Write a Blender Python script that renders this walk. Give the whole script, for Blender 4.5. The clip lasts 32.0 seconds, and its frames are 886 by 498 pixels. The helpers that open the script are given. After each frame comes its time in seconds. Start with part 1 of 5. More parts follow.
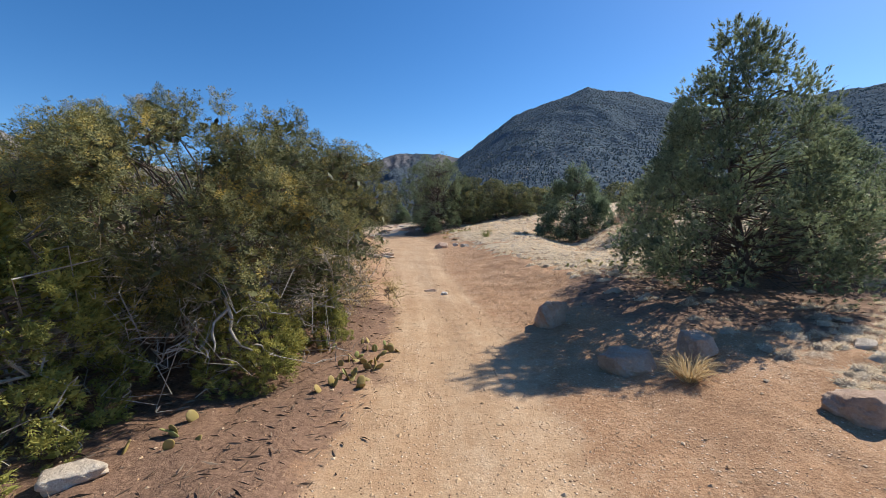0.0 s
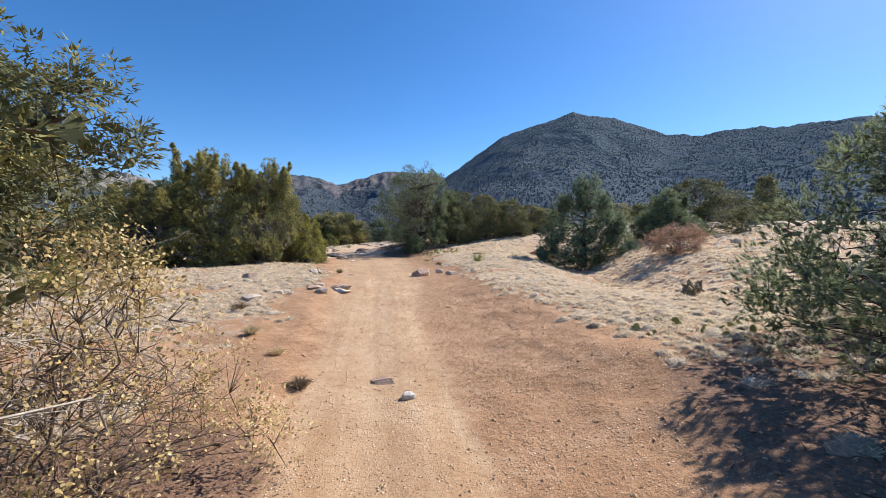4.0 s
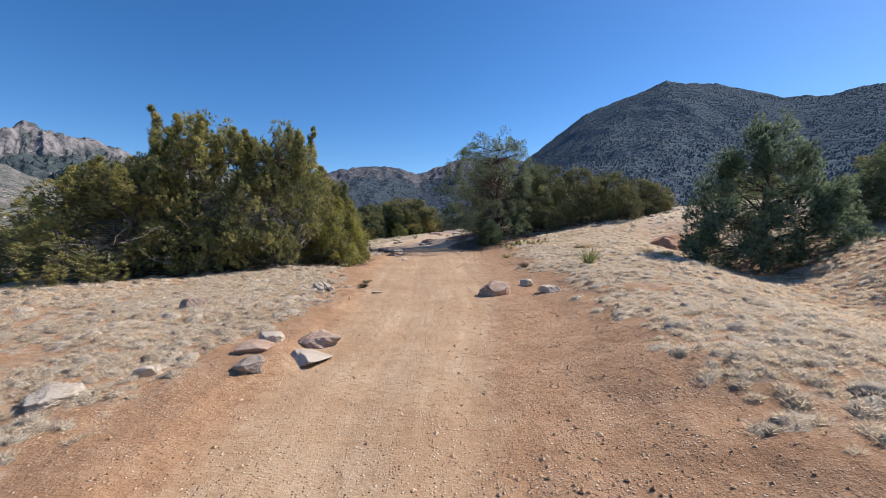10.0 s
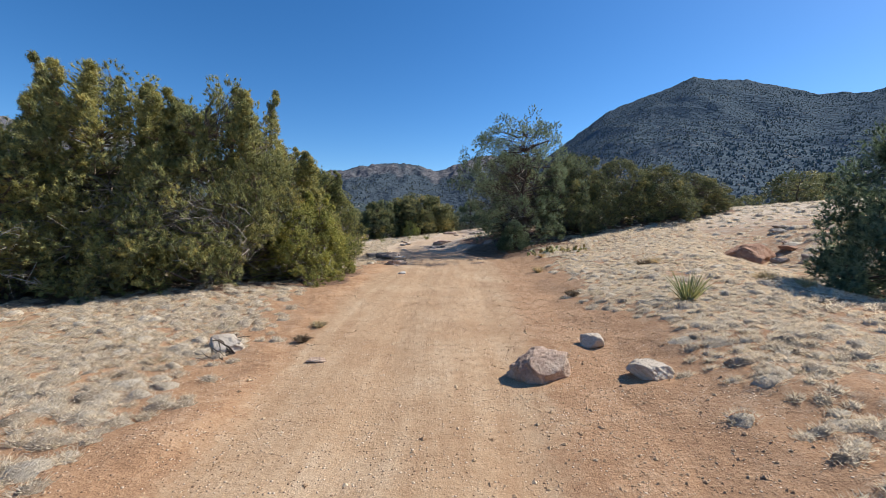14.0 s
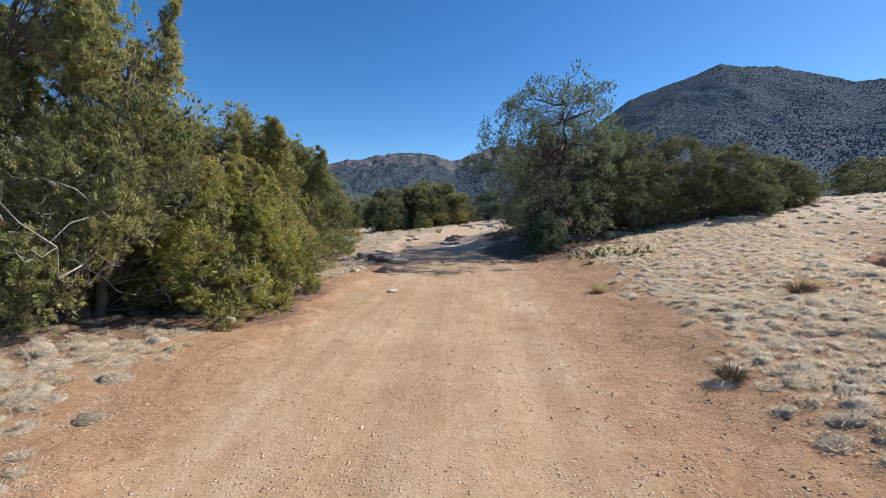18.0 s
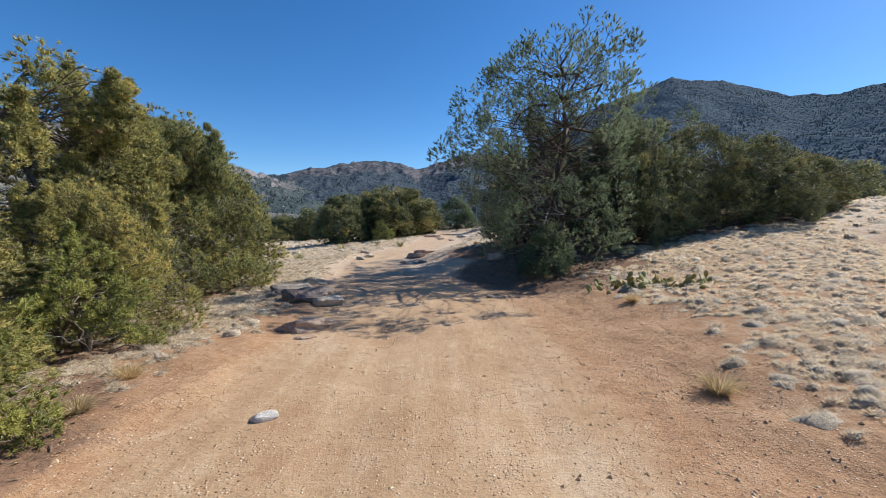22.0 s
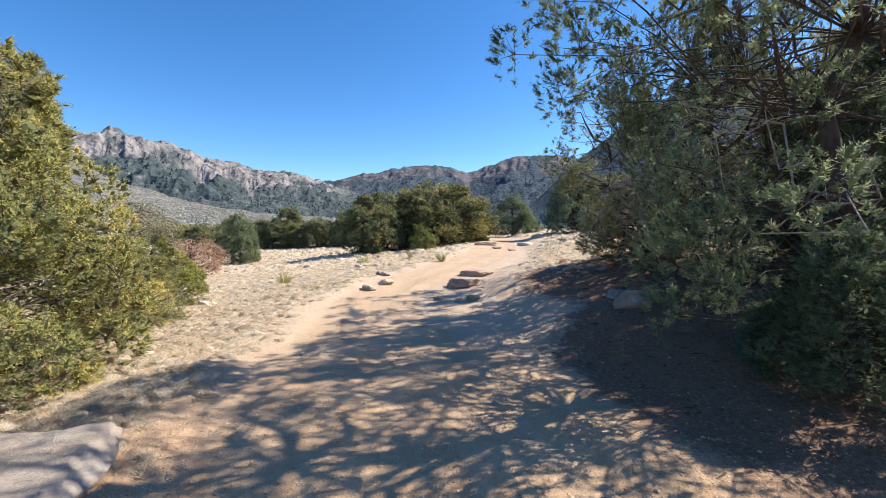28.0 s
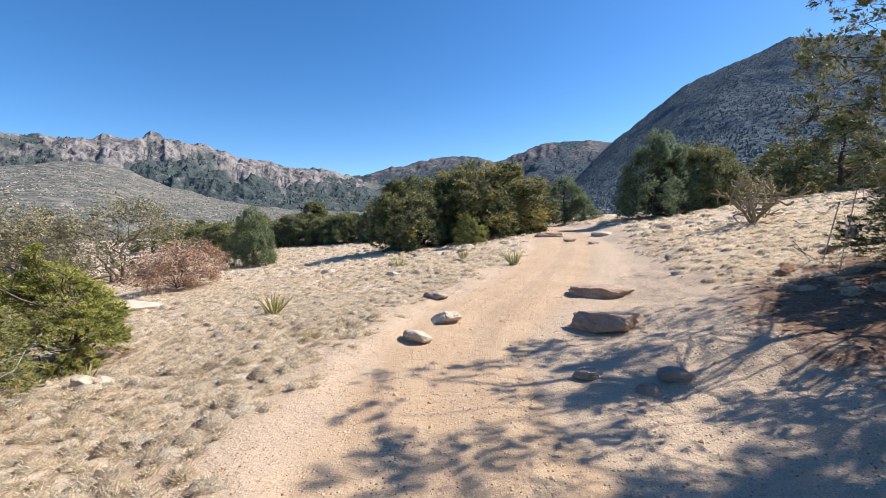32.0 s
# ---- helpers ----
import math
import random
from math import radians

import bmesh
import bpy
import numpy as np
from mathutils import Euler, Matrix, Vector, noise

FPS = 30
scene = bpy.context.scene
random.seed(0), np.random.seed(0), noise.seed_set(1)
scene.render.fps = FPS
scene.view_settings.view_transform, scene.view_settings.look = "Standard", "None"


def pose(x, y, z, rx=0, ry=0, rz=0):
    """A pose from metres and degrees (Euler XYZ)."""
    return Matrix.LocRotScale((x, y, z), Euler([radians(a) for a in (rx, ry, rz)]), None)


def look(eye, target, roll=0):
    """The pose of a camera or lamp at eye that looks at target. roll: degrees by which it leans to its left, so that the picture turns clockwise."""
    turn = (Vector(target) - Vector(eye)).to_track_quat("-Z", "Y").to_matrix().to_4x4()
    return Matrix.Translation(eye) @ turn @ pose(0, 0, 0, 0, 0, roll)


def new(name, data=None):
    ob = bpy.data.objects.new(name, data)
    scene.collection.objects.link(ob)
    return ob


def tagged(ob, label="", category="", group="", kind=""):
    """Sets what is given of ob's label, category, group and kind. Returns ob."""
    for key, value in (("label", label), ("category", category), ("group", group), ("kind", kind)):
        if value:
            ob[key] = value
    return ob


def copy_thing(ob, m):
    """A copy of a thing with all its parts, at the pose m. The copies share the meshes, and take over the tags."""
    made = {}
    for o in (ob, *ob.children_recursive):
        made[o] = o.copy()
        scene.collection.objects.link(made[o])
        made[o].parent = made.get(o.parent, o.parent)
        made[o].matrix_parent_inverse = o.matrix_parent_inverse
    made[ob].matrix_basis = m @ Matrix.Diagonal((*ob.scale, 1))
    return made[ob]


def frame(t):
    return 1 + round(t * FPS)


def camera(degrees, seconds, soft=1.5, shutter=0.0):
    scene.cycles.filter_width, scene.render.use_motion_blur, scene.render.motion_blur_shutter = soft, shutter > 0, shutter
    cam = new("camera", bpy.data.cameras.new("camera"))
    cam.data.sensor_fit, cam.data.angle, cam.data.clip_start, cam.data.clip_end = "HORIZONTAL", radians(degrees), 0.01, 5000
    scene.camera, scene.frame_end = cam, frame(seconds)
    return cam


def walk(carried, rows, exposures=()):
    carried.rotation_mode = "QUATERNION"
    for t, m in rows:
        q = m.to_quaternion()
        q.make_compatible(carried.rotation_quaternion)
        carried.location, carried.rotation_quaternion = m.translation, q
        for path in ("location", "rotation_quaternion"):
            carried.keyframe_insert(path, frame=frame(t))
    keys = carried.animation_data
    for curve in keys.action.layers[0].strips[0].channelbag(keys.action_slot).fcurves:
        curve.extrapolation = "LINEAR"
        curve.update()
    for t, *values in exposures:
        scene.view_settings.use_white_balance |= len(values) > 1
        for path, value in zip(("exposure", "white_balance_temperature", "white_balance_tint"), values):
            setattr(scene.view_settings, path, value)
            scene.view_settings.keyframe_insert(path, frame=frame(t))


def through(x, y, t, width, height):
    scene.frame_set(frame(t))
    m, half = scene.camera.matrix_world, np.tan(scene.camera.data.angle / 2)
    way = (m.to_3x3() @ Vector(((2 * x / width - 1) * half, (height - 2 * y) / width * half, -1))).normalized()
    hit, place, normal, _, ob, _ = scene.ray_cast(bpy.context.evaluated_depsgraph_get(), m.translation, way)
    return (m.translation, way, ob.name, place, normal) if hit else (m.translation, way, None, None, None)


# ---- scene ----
cam = camera(93.45, 32.0, soft=0.5)
PATH = [
    (0, (0.000, -0.000, 2.083), (0.428, 1.949, 1.949), -0.36),
    (0.5, (0.167, 0.561, 2.087), (0.619, 2.507, 1.992), 1.04),
    (1, (0.238, 1.132, 2.069), (0.687, 3.079, 1.977), 0.85),
    (1.5, (0.383, 1.684, 2.046), (0.868, 3.623, 1.976), -0.04),
    (2, (0.447, 2.239, 2.053), (0.849, 4.197, 1.976), 0.14),
    (2.5, (0.619, 2.800, 2.070), (1.054, 4.751, 2.013), 0.15),
    (3, (0.814, 3.278, 2.082), (1.240, 5.232, 2.025), 0.08),
    (3.5, (0.988, 3.715, 2.105), (1.504, 5.647, 2.048), 0.70),
    (5.5, (1.310, 5.131, 2.159), (1.691, 7.094, 2.156), 1.99),
    (6, (1.488, 5.621, 2.161), (1.914, 7.575, 2.147), 2.21),
    (6.5, (1.605, 6.141, 2.163), (1.871, 8.123, 2.128), 1.83),
    (7, (1.709, 6.696, 2.168), (1.999, 8.675, 2.138), 1.62),
    (7.5, (1.824, 7.238, 2.187), (2.029, 9.227, 2.160), 1.10),
    (8, (1.931, 7.788, 2.197), (2.163, 9.775, 2.175), 0.35),
    (8.5, (2.104, 8.316, 2.189), (2.319, 10.305, 2.151), 2.30),
    (9, (2.155, 8.842, 2.197), (2.263, 10.838, 2.123), -0.39),
    (9.5, (2.298, 9.363, 2.202), (2.502, 11.349, 2.085), -0.24),
    (10, (2.358, 9.854, 2.221), (2.480, 11.847, 2.110), -0.57),
    (10.5, (2.444, 10.375, 2.211), (2.657, 12.361, 2.116), 0.71),
    (11, (2.501, 10.875, 2.216), (2.624, 12.868, 2.118), 0.14),
    (11.5, (2.529, 11.380, 2.239), (2.656, 13.372, 2.110), -0.30),
    (12, (2.633, 11.828, 2.287), (2.767, 13.819, 2.160), -0.04),
    (12.5, (2.662, 12.288, 2.297), (2.793, 14.280, 2.165), -0.38),
    (13, (2.762, 12.765, 2.316), (2.943, 14.753, 2.183), -0.30),
    (13.5, (2.780, 13.235, 2.349), (2.787, 15.231, 2.222), 0.36),
    (14, (2.803, 13.719, 2.371), (2.840, 15.715, 2.248), 0.20),
    (14.5, (2.840, 14.186, 2.405), (2.758, 16.180, 2.274), 0.16),
    (16.5, (2.986, 16.177, 2.459), (2.951, 18.172, 2.323), -0.10),
    (17, (2.957, 16.679, 2.446), (2.909, 18.673, 2.292), -0.35),
    (17.5, (2.940, 17.205, 2.430), (3.027, 19.196, 2.261), -0.90),
    (18, (2.932, 17.768, 2.423), (2.896, 19.760, 2.253), 0.69),
    (18.5, (2.877, 18.317, 2.437), (2.865, 20.312, 2.302), -0.87),
    (19, (2.914, 18.885, 2.433), (2.921, 20.881, 2.302), -2.02),
    (19.5, (2.856, 19.418, 2.420), (2.839, 21.414, 2.299), -2.16),
    (20, (2.906, 19.943, 2.416), (2.980, 21.938, 2.297), -2.11),
    (20.5, (2.911, 20.459, 2.426), (2.938, 22.455, 2.310), -1.69),
    (21, (2.977, 21.017, 2.427), (3.149, 23.005, 2.303), -0.86),
    (21.5, (3.032, 21.567, 2.455), (3.105, 23.561, 2.326), -0.17),
    (22, (3.057, 22.122, 2.497), (3.180, 24.114, 2.366), 0.16),
    (22.5, (3.139, 22.605, 2.527), (3.258, 24.601, 2.460), 0.75),
    (23, (3.147, 23.072, 2.516), (3.214, 25.069, 2.428), -0.05),
    (23.5, (3.194, 23.554, 2.515), (3.299, 25.550, 2.429), 0.45),
    (24, (3.257, 24.050, 2.524), (3.294, 26.047, 2.424), 0.38),
    (24.5, (3.334, 24.572, 2.529), (3.455, 26.565, 2.423), 0.39),
    (25, (3.453, 25.094, 2.550), (3.490, 27.090, 2.439), 0.32),
    (25.5, (3.476, 25.603, 2.551), (3.518, 27.599, 2.447), 0.46),
    (27.5, (3.169, 28.258, 2.485), (3.062, 30.252, 2.386), -0.43),
    (28, (3.104, 28.845, 2.501), (2.989, 30.838, 2.387), -0.07),
    (28.5, (2.961, 29.394, 2.531), (2.605, 31.359, 2.408), 1.39),
    (29, (2.754, 29.955, 2.513), (2.386, 31.917, 2.392), 0.26),
    (29.5, (2.599, 30.541, 2.462), (2.133, 32.479, 2.297), -0.02),
    (30, (2.341, 31.132, 2.452), (1.805, 33.050, 2.264), -1.87),
    (30.5, (2.203, 31.749, 2.417), (1.781, 33.692, 2.202), -1.29),
    (31, (2.011, 32.350, 2.411), (1.577, 34.296, 2.252), -1.59),
    (31.5, (1.916, 32.939, 2.392), (1.666, 34.916, 2.226), -1.78),
    (32, (1.818, 33.544, 2.411), (1.561, 35.521, 2.258), -1.93),
]
walk(cam, [(t, look(eye, target, roll)) for t, eye, target, roll in PATH],
     [(0, 0.58, 6500, 9), (1, 0.66, 6500, 8), (2, 0.88, 6450, 8), (3, 0.88, 6250, 9), (4, 0.75, 6450, 12), (5.5, 0.46, 6400, 15), (9.2, 0.47, 6400, 15), (11, 0.52, 6350, 9), (14, 0.52, 6350, 8), (20, 0.52, 6300, 8), (25.5, 0.66, 6300, 9), (27.5, 1.0, 6600, 10), (28, 1.08, 6600, 10), (29, 1.5, 6600, 12), (30, 1.36, 6600, 11), (31, 1.05, 6600, 10), (32, 0.87, 6600, 11)])

# ---- daylight ----
SUN_AZ, SUN_EL = 68.5, 42.0      # degrees; azimuth from +y towards +x
world = bpy.data.worlds.new("world")
scene.world = world
world.use_nodes = True
wn = world.node_tree
sky = wn.nodes.new("ShaderNodeTexSky")
sky.sky_type = 'NISHITA'
sky.sun_disc = False
sky.sun_elevation, sky.sun_rotation = radians(SUN_EL), radians(SUN_AZ)
sky.altitude, sky.air_density, sky.dust_density, sky.ozone_density = 1900, 1.0, 1.0, 3.6
clear = wn.nodes.new("ShaderNodeHueSaturation")
clear.inputs["Hue"].default_value, clear.inputs["Saturation"].default_value = 0.502, 1.26
wn.links.new(sky.outputs[0], clear.inputs["Color"])
wn.links.new(clear.outputs[0], wn.nodes["Background"].inputs[0])
wn.nodes["Background"].inputs[1].default_value = 0.105
sun_data = bpy.data.lights.new("sun", 'SUN')
sun_data.energy, sun_data.angle, sun_data.color = 4.2, radians(0.55), (1.0, 0.93, 0.82)
sun = new("sun", sun_data)
sa, se = radians(SUN_AZ), radians(SUN_EL)
to_sun = Vector((math.sin(sa) * math.cos(se), math.cos(sa) * math.cos(se), math.sin(se)))
sun.matrix_world = look(to_sun * 60, (0, 0, 0))


# ---- materials ----
def material(name, rough=0.9):
    m = bpy.data.materials.new(name)
    m.use_nodes = True
    n = m.node_tree
    b = n.nodes["Principled BSDF"]
    b.inputs["Roughness"].default_value = rough
    b.inputs["Specular IOR Level"].default_value = 0.25
    return m, n, b


def ramp(n, stops, fac):
    r = n.nodes.new("ShaderNodeValToRGB")
    els = r.color_ramp.elements
    while len(els) < len(stops):
        els.new(0.5)
    for e, (p, c) in zip(els, stops):
        e.position, e.color = p, (*c, 1)
    n.links.new(fac, r.inputs[0])
    return r.outputs[0]


def coords(n, scale=(1, 1, 1), space="Object"):
    t = n.nodes.new("ShaderNodeTexCoord")
    m = n.nodes.new("ShaderNodeMapping")
    m.inputs["Scale"].default_value = scale
    n.links.new(t.outputs[space], m.inputs[0])
    return m.outputs[0]


def noise_tex(n, vec, scale, detail=5, rough=0.6):
    t = n.nodes.new("ShaderNodeTexNoise")
    t.inputs["Scale"].default_value, t.inputs["Detail"].default_value, t.inputs["Roughness"].default_value = scale, detail, rough
    if vec:
        n.links.new(vec, t.inputs["Vector"])
    return t.outputs["Fac"]


def voronoi(n, vec, scale, feature='F1'):
    t = n.nodes.new("ShaderNodeTexVoronoi")
    t.feature = feature
    t.inputs["Scale"].default_value = scale
    n.links.new(vec, t.inputs["Vector"])
    return t


def mixc(n, fac, a, b, kind='MIX'):
    m = n.nodes.new("ShaderNodeMix")
    m.data_type, m.blend_type = 'RGBA', kind
    for socket, v in ((m.inputs[0], fac), (m.inputs[6], a), (m.inputs[7], b)):
        if isinstance(v, (int, float)):
            socket.default_value = v
        elif isinstance(v, tuple):
            socket.default_value = (*v, 1)
        else:
            n.links.new(v, socket)
    return m.outputs[2]


def arith(n, op, a, b=0.0, clamp=False):
    m = n.nodes.new("ShaderNodeMath")
    m.operation, m.use_clamp = op, clamp
    for socket, v in ((m.inputs[0], a), (m.inputs[1], b)):
        if isinstance(v, (int, float)):
            socket.default_value = v
        else:
            n.links.new(v, socket)
    return m.outputs[0]


def bumped(n, b, height, strength=0.5, dist=0.02):
    m = n.nodes.new("ShaderNodeBump")
    m.inputs["Strength"].default_value, m.inputs["Distance"].default_value = strength, dist
    n.links.new(height, m.inputs["Height"])
    n.links.new(m.outputs[0], b.inputs["Normal"])


def attr(n, name):
    a = n.nodes.new("ShaderNodeAttribute")
    a.attribute_name = name
    return a.outputs["Fac"]


def island(n):
    g = n.nodes.new("ShaderNodeNewGeometry")
    return g.outputs["Random Per Island"]


def ground_material():
    m, n, b = material("ground_soil", 0.95)
    v = coords(n)
    big, mid, fine = noise_tex(n, v, 0.35, 4), noise_tex(n, v, 2.3, 6), noise_tex(n, v, 42, 4, 0.7)
    lumps = noise_tex(n, v, 9, 6, 0.7)
    grit = noise_tex(n, v, 130, 3, 0.7)
    patch = noise_tex(n, v, 0.9, 5, 0.65)
    # packed sandy trail, streaked along its length by feet and wheels
    lane = n.nodes.new("ShaderNodeCombineXYZ")
    n.links.new(arith(n, 'MULTIPLY', attr(n, "across"), 5.5), lane.inputs[0])
    n.links.new(arith(n, 'MULTIPLY', attr(n, "along"), 0.22), lane.inputs[1])
    streak = noise_tex(n, lane.outputs[0], 1.0, 5, 0.6)
    f = arith(n, 'ADD', arith(n, 'MULTIPLY', streak, 0.25), arith(n, 'ADD', arith(n, 'MULTIPLY', patch, 0.35), arith(n, 'ADD', arith(n, 'MULTIPLY', fine, 0.2), arith(n, 'MULTIPLY', lumps, 0.2))))
    packed = ramp(n, [(0.36, (0.34, 0.195, 0.105)), (0.5, (0.46, 0.305, 0.18)), (0.62, (0.56, 0.41, 0.27))], f)
    # loose red soil beside it
    f = arith(n, 'ADD', arith(n, 'MULTIPLY', mid, 0.3), arith(n, 'ADD', arith(n, 'MULTIPLY', lumps, 0.3), arith(n, 'MULTIPLY', fine, 0.4)))
    soil = ramp(n, [(0.32, (0.24, 0.125, 0.065)), (0.5, (0.40, 0.235, 0.13)), (0.68, (0.54, 0.365, 0.23))], f)
    # bleached straw litter and low mats between the tufts
    warp = n.nodes.new("ShaderNodeVectorMath")
    warp.operation = 'MULTIPLY_ADD'
    tint = n.nodes.new("ShaderNodeTexNoise")
    tint.inputs["Scale"].default_value = 3.0
    n.links.new(v, tint.inputs["Vector"])
    n.links.new(tint.outputs["Color"], warp.inputs[0])
    warp.inputs[1].default_value = (0.35, 0.35, 0.35)
    n.links.new(v, warp.inputs[2])
    mats = voronoi(n, warp.outputs[0], 4.2)
    mound = arith(n, 'SUBTRACT', 1.0, arith(n, 'MULTIPLY', mats.outputs["Distance"], 1.5), True)
    straw = ramp(n, [(0.36, (0.20, 0.125, 0.075)), (0.5, (0.42, 0.32, 0.22)), (0.64, (0.66, 0.565, 0.44))], noise_tex(n, v, 26, 7, 0.8))
    litter = ramp(n, [(0.3, (0.11, 0.065, 0.042)), (0.55, (0.25, 0.15, 0.098)), (0.8, (0.42, 0.29, 0.20))], noise_tex(n, v, 30, 6, 0.8))
    ragged = arith(n, 'MULTIPLY', arith(n, 'SUBTRACT', arith(n, 'ADD', arith(n, 'MULTIPLY', mid, 0.5), arith(n, 'MULTIPLY', lumps, 0.5)), 0.5), 2.4)
    grassy = ramp(n, [(0.25, (0, 0, 0)), (0.75, (1, 1, 1))], arith(n, 'ADD', attr(n, "grass"), ragged))
    cover = ramp(n, [(0.28, (0, 0, 0)), (0.60, (0.9, 0.9, 0.9))], arith(n, 'ADD', arith(n, 'MULTIPLY', mound, 0.6), arith(n, 'MULTIPLY', mid, 0.4)))
    cover = arith(n, 'MULTIPLY', grassy, cover)
    soil = mixc(n, arith(n, 'MULTIPLY', attr(n, "pale"), 0.75), soil, mixc(n, fine, (0.46, 0.36, 0.26), (0.68, 0.57, 0.45)))
    straw = mixc(n, arith(n, 'MULTIPLY', attr(n, "pale"), 0.85), straw, mixc(n, fine, (0.56, 0.475, 0.37), (0.80, 0.72, 0.60)))
    packed = mixc(n, arith(n, 'MULTIPLY', attr(n, "pale"), 0.4), packed, mixc(n, fine, (0.46, 0.35, 0.25), (0.66, 0.53, 0.40)))
    c = mixc(n, cover, soil, straw)
    pk = ramp(n, [(0.2, (0, 0, 0)), (0.8, (1, 1, 1))], arith(n, 'ADD', attr(n, "trail"), ragged))
    c = mixc(n, pk, c, packed)
    lt = ramp(n, [(0.35, (0, 0, 0)), (0.7, (1, 1, 1))], arith(n, 'ADD', attr(n, "litter"), ragged))
    c = mixc(n, lt, c, litter)
    speck = ramp(n, [(0.32, (0.45, 0.40, 0.36)), (0.44, (0.92, 0.92, 0.92)), (0.58, (1.05, 1.05, 1.05)), (0.68, (1.5, 1.48, 1.45))], grit)
    c = mixc(n, 0.9, c, speck, 'MULTIPLY')
    # loose pebbles, thicker in some places
    cells = voronoi(n, v, 38)
    pick = n.nodes.new("ShaderNodeSeparateColor")
    n.links.new(cells.outputs["Color"], pick.inputs[0])
    room = arith(n, 'ADD', arith(n, 'MULTIPLY', pick.outputs[0], 0.36), arith(n, 'SUBTRACT', arith(n, 'MULTIPLY', mid, 0.55), 0.25))
    dome = arith(n, 'MULTIPLY', arith(n, 'SUBTRACT', room, cells.outputs["Distance"]), 5.0, True)
    gone = arith(n, 'SUBTRACT', 1.0, arith(n, 'MAXIMUM', cover, lt), True)
    dome = arith(n, 'MULTIPLY', dome, gone)
    pebble = ramp(n, [(0.1, (0.24, 0.14, 0.085)), (0.45, (0.50, 0.34, 0.215)), (0.9, (0.70, 0.56, 0.42))], pick.outputs[1])
    c = mixc(n, ramp(n, [(0.0, (0, 0, 0)), (0.35, (0.85, 0.85, 0.85))], dome), c, pebble)
    n.links.new(c, b.inputs["Base Color"])
    loose = arith(n, 'SUBTRACT', 1.0, arith(n, 'MULTIPLY', pk, 0.55))
    h = arith(n, 'ADD', arith(n, 'MULTIPLY', fine, 0.28), arith(n, 'ADD', arith(n, 'MULTIPLY', arith(n, 'MULTIPLY', lumps, loose), 1.3), arith(n, 'MULTIPLY', grit, 0.08)))
    h = arith(n, 'ADD', h, arith(n, 'MULTIPLY', arith(n, 'MULTIPLY', mound, cover), 0.7))
    h = arith(n, 'ADD', h, arith(n, 'MULTIPLY', dome, 0.5))
    bumped(n, b, h, 0.8, 0.032)
    return m


def leaf_material(name, stops, rough=0.6, through=0.25, puffs=False):
    m, n, b = material(name, rough)
    v = coords(n)
    if puffs:
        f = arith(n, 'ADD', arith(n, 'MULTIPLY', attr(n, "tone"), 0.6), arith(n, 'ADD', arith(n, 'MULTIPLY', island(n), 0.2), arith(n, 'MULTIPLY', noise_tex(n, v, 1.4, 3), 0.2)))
    else:
        f = arith(n, 'ADD', arith(n, 'MULTIPLY', island(n), 0.55), arith(n, 'MULTIPLY', noise_tex(n, v, 1.4, 3), 0.45))
    c = ramp(n, stops, f)
    oi = n.nodes.new("ShaderNodeObjectInfo")
    tone = ramp(n, [(0, (0.85, 0.9, 0.9)), (1, (1.15, 1.08, 0.95))], oi.outputs["Random"])
    c = mixc(n, 1.0, c, tone, 'MULTIPLY')
    n.links.new(c, b.inputs["Base Color"])
    t = n.nodes.new("ShaderNodeBsdfTranslucent")
    n.links.new(c, t.inputs["Color"])
    s = n.nodes.new("ShaderNodeMixShader")
    s.inputs[0].default_value = through
    n.links.new(b.outputs[0], s.inputs[1])
    n.links.new(t.outputs[0], s.inputs[2])
    n.links.new(s.outputs[0], n.nodes["Material Output"].inputs[0])
    return m


def bark_material(name, dark, light, scale=14):
    m, n, b = material(name, 0.95)
    v = coords(n, (1, 1, 0.25))
    f = noise_tex(n, v, scale, 6, 0.7)
    n.links.new(ramp(n, [(0.3, dark), (0.7, light)], f), b.inputs["Base Color"])
    bumped(n, b, f, 0.8, 0.02)
    return m


def rock_material(name, a, b_, c):
    m, n, b = material(name, 0.85)
    v = coords(n)
    f = arith(n, 'ADD', arith(n, 'MULTIPLY', noise_tex(n, v, 3.5, 6), 0.6), arith(n, 'MULTIPLY', noise_tex(n, v, 45, 4, 0.8), 0.4))
    col = ramp(n, [(0.32, a), (0.5, b_), (0.68, c)], f)
    lichen = ramp(n, [(0.56, (0, 0, 0)), (0.66, (1, 1, 1))], noise_tex(n, v, 6, 6, 0.75))
    col = mixc(n, arith(n, 'MULTIPLY', lichen, 0.32), col, (0.2, 0.165, 0.13))
    pits = ramp(n, [(0.30, (0.76, 0.72, 0.67)), (0.42, (1, 1, 1))], noise_tex(n, v, 26, 5, 0.8))
    col = mixc(n, 1.0, col, pits, 'MULTIPLY')
    n.links.new(col, b.inputs["Base Color"])
    bumped(n, b, arith(n, 'ADD', noise_tex(n, v, 14, 9, 0.75), arith(n, 'MULTIPLY', f, 0.7)), 0.8, 0.04)
    return m


def straw_material(name, a, b_, c):
    m, n, b = material(name, 0.95)
    v = coords(n)
    f = arith(n, 'ADD', arith(n, 'MULTIPLY', noise_tex(n, coords(n, (1, 0.4, 1)), 70, 5, 0.8), 0.5), arith(n, 'ADD', arith(n, 'MULTIPLY', noise_tex(n, v, 22, 5, 0.75), 0.3), arith(n, 'MULTIPLY', island(n), 0.2)))
    n.links.new(ramp(n, [(0.36, a), (0.5, b_), (0.64, c)], f), b.inputs["Base Color"])
    bumped(n, b, f, 1.0, 0.05)
    return m


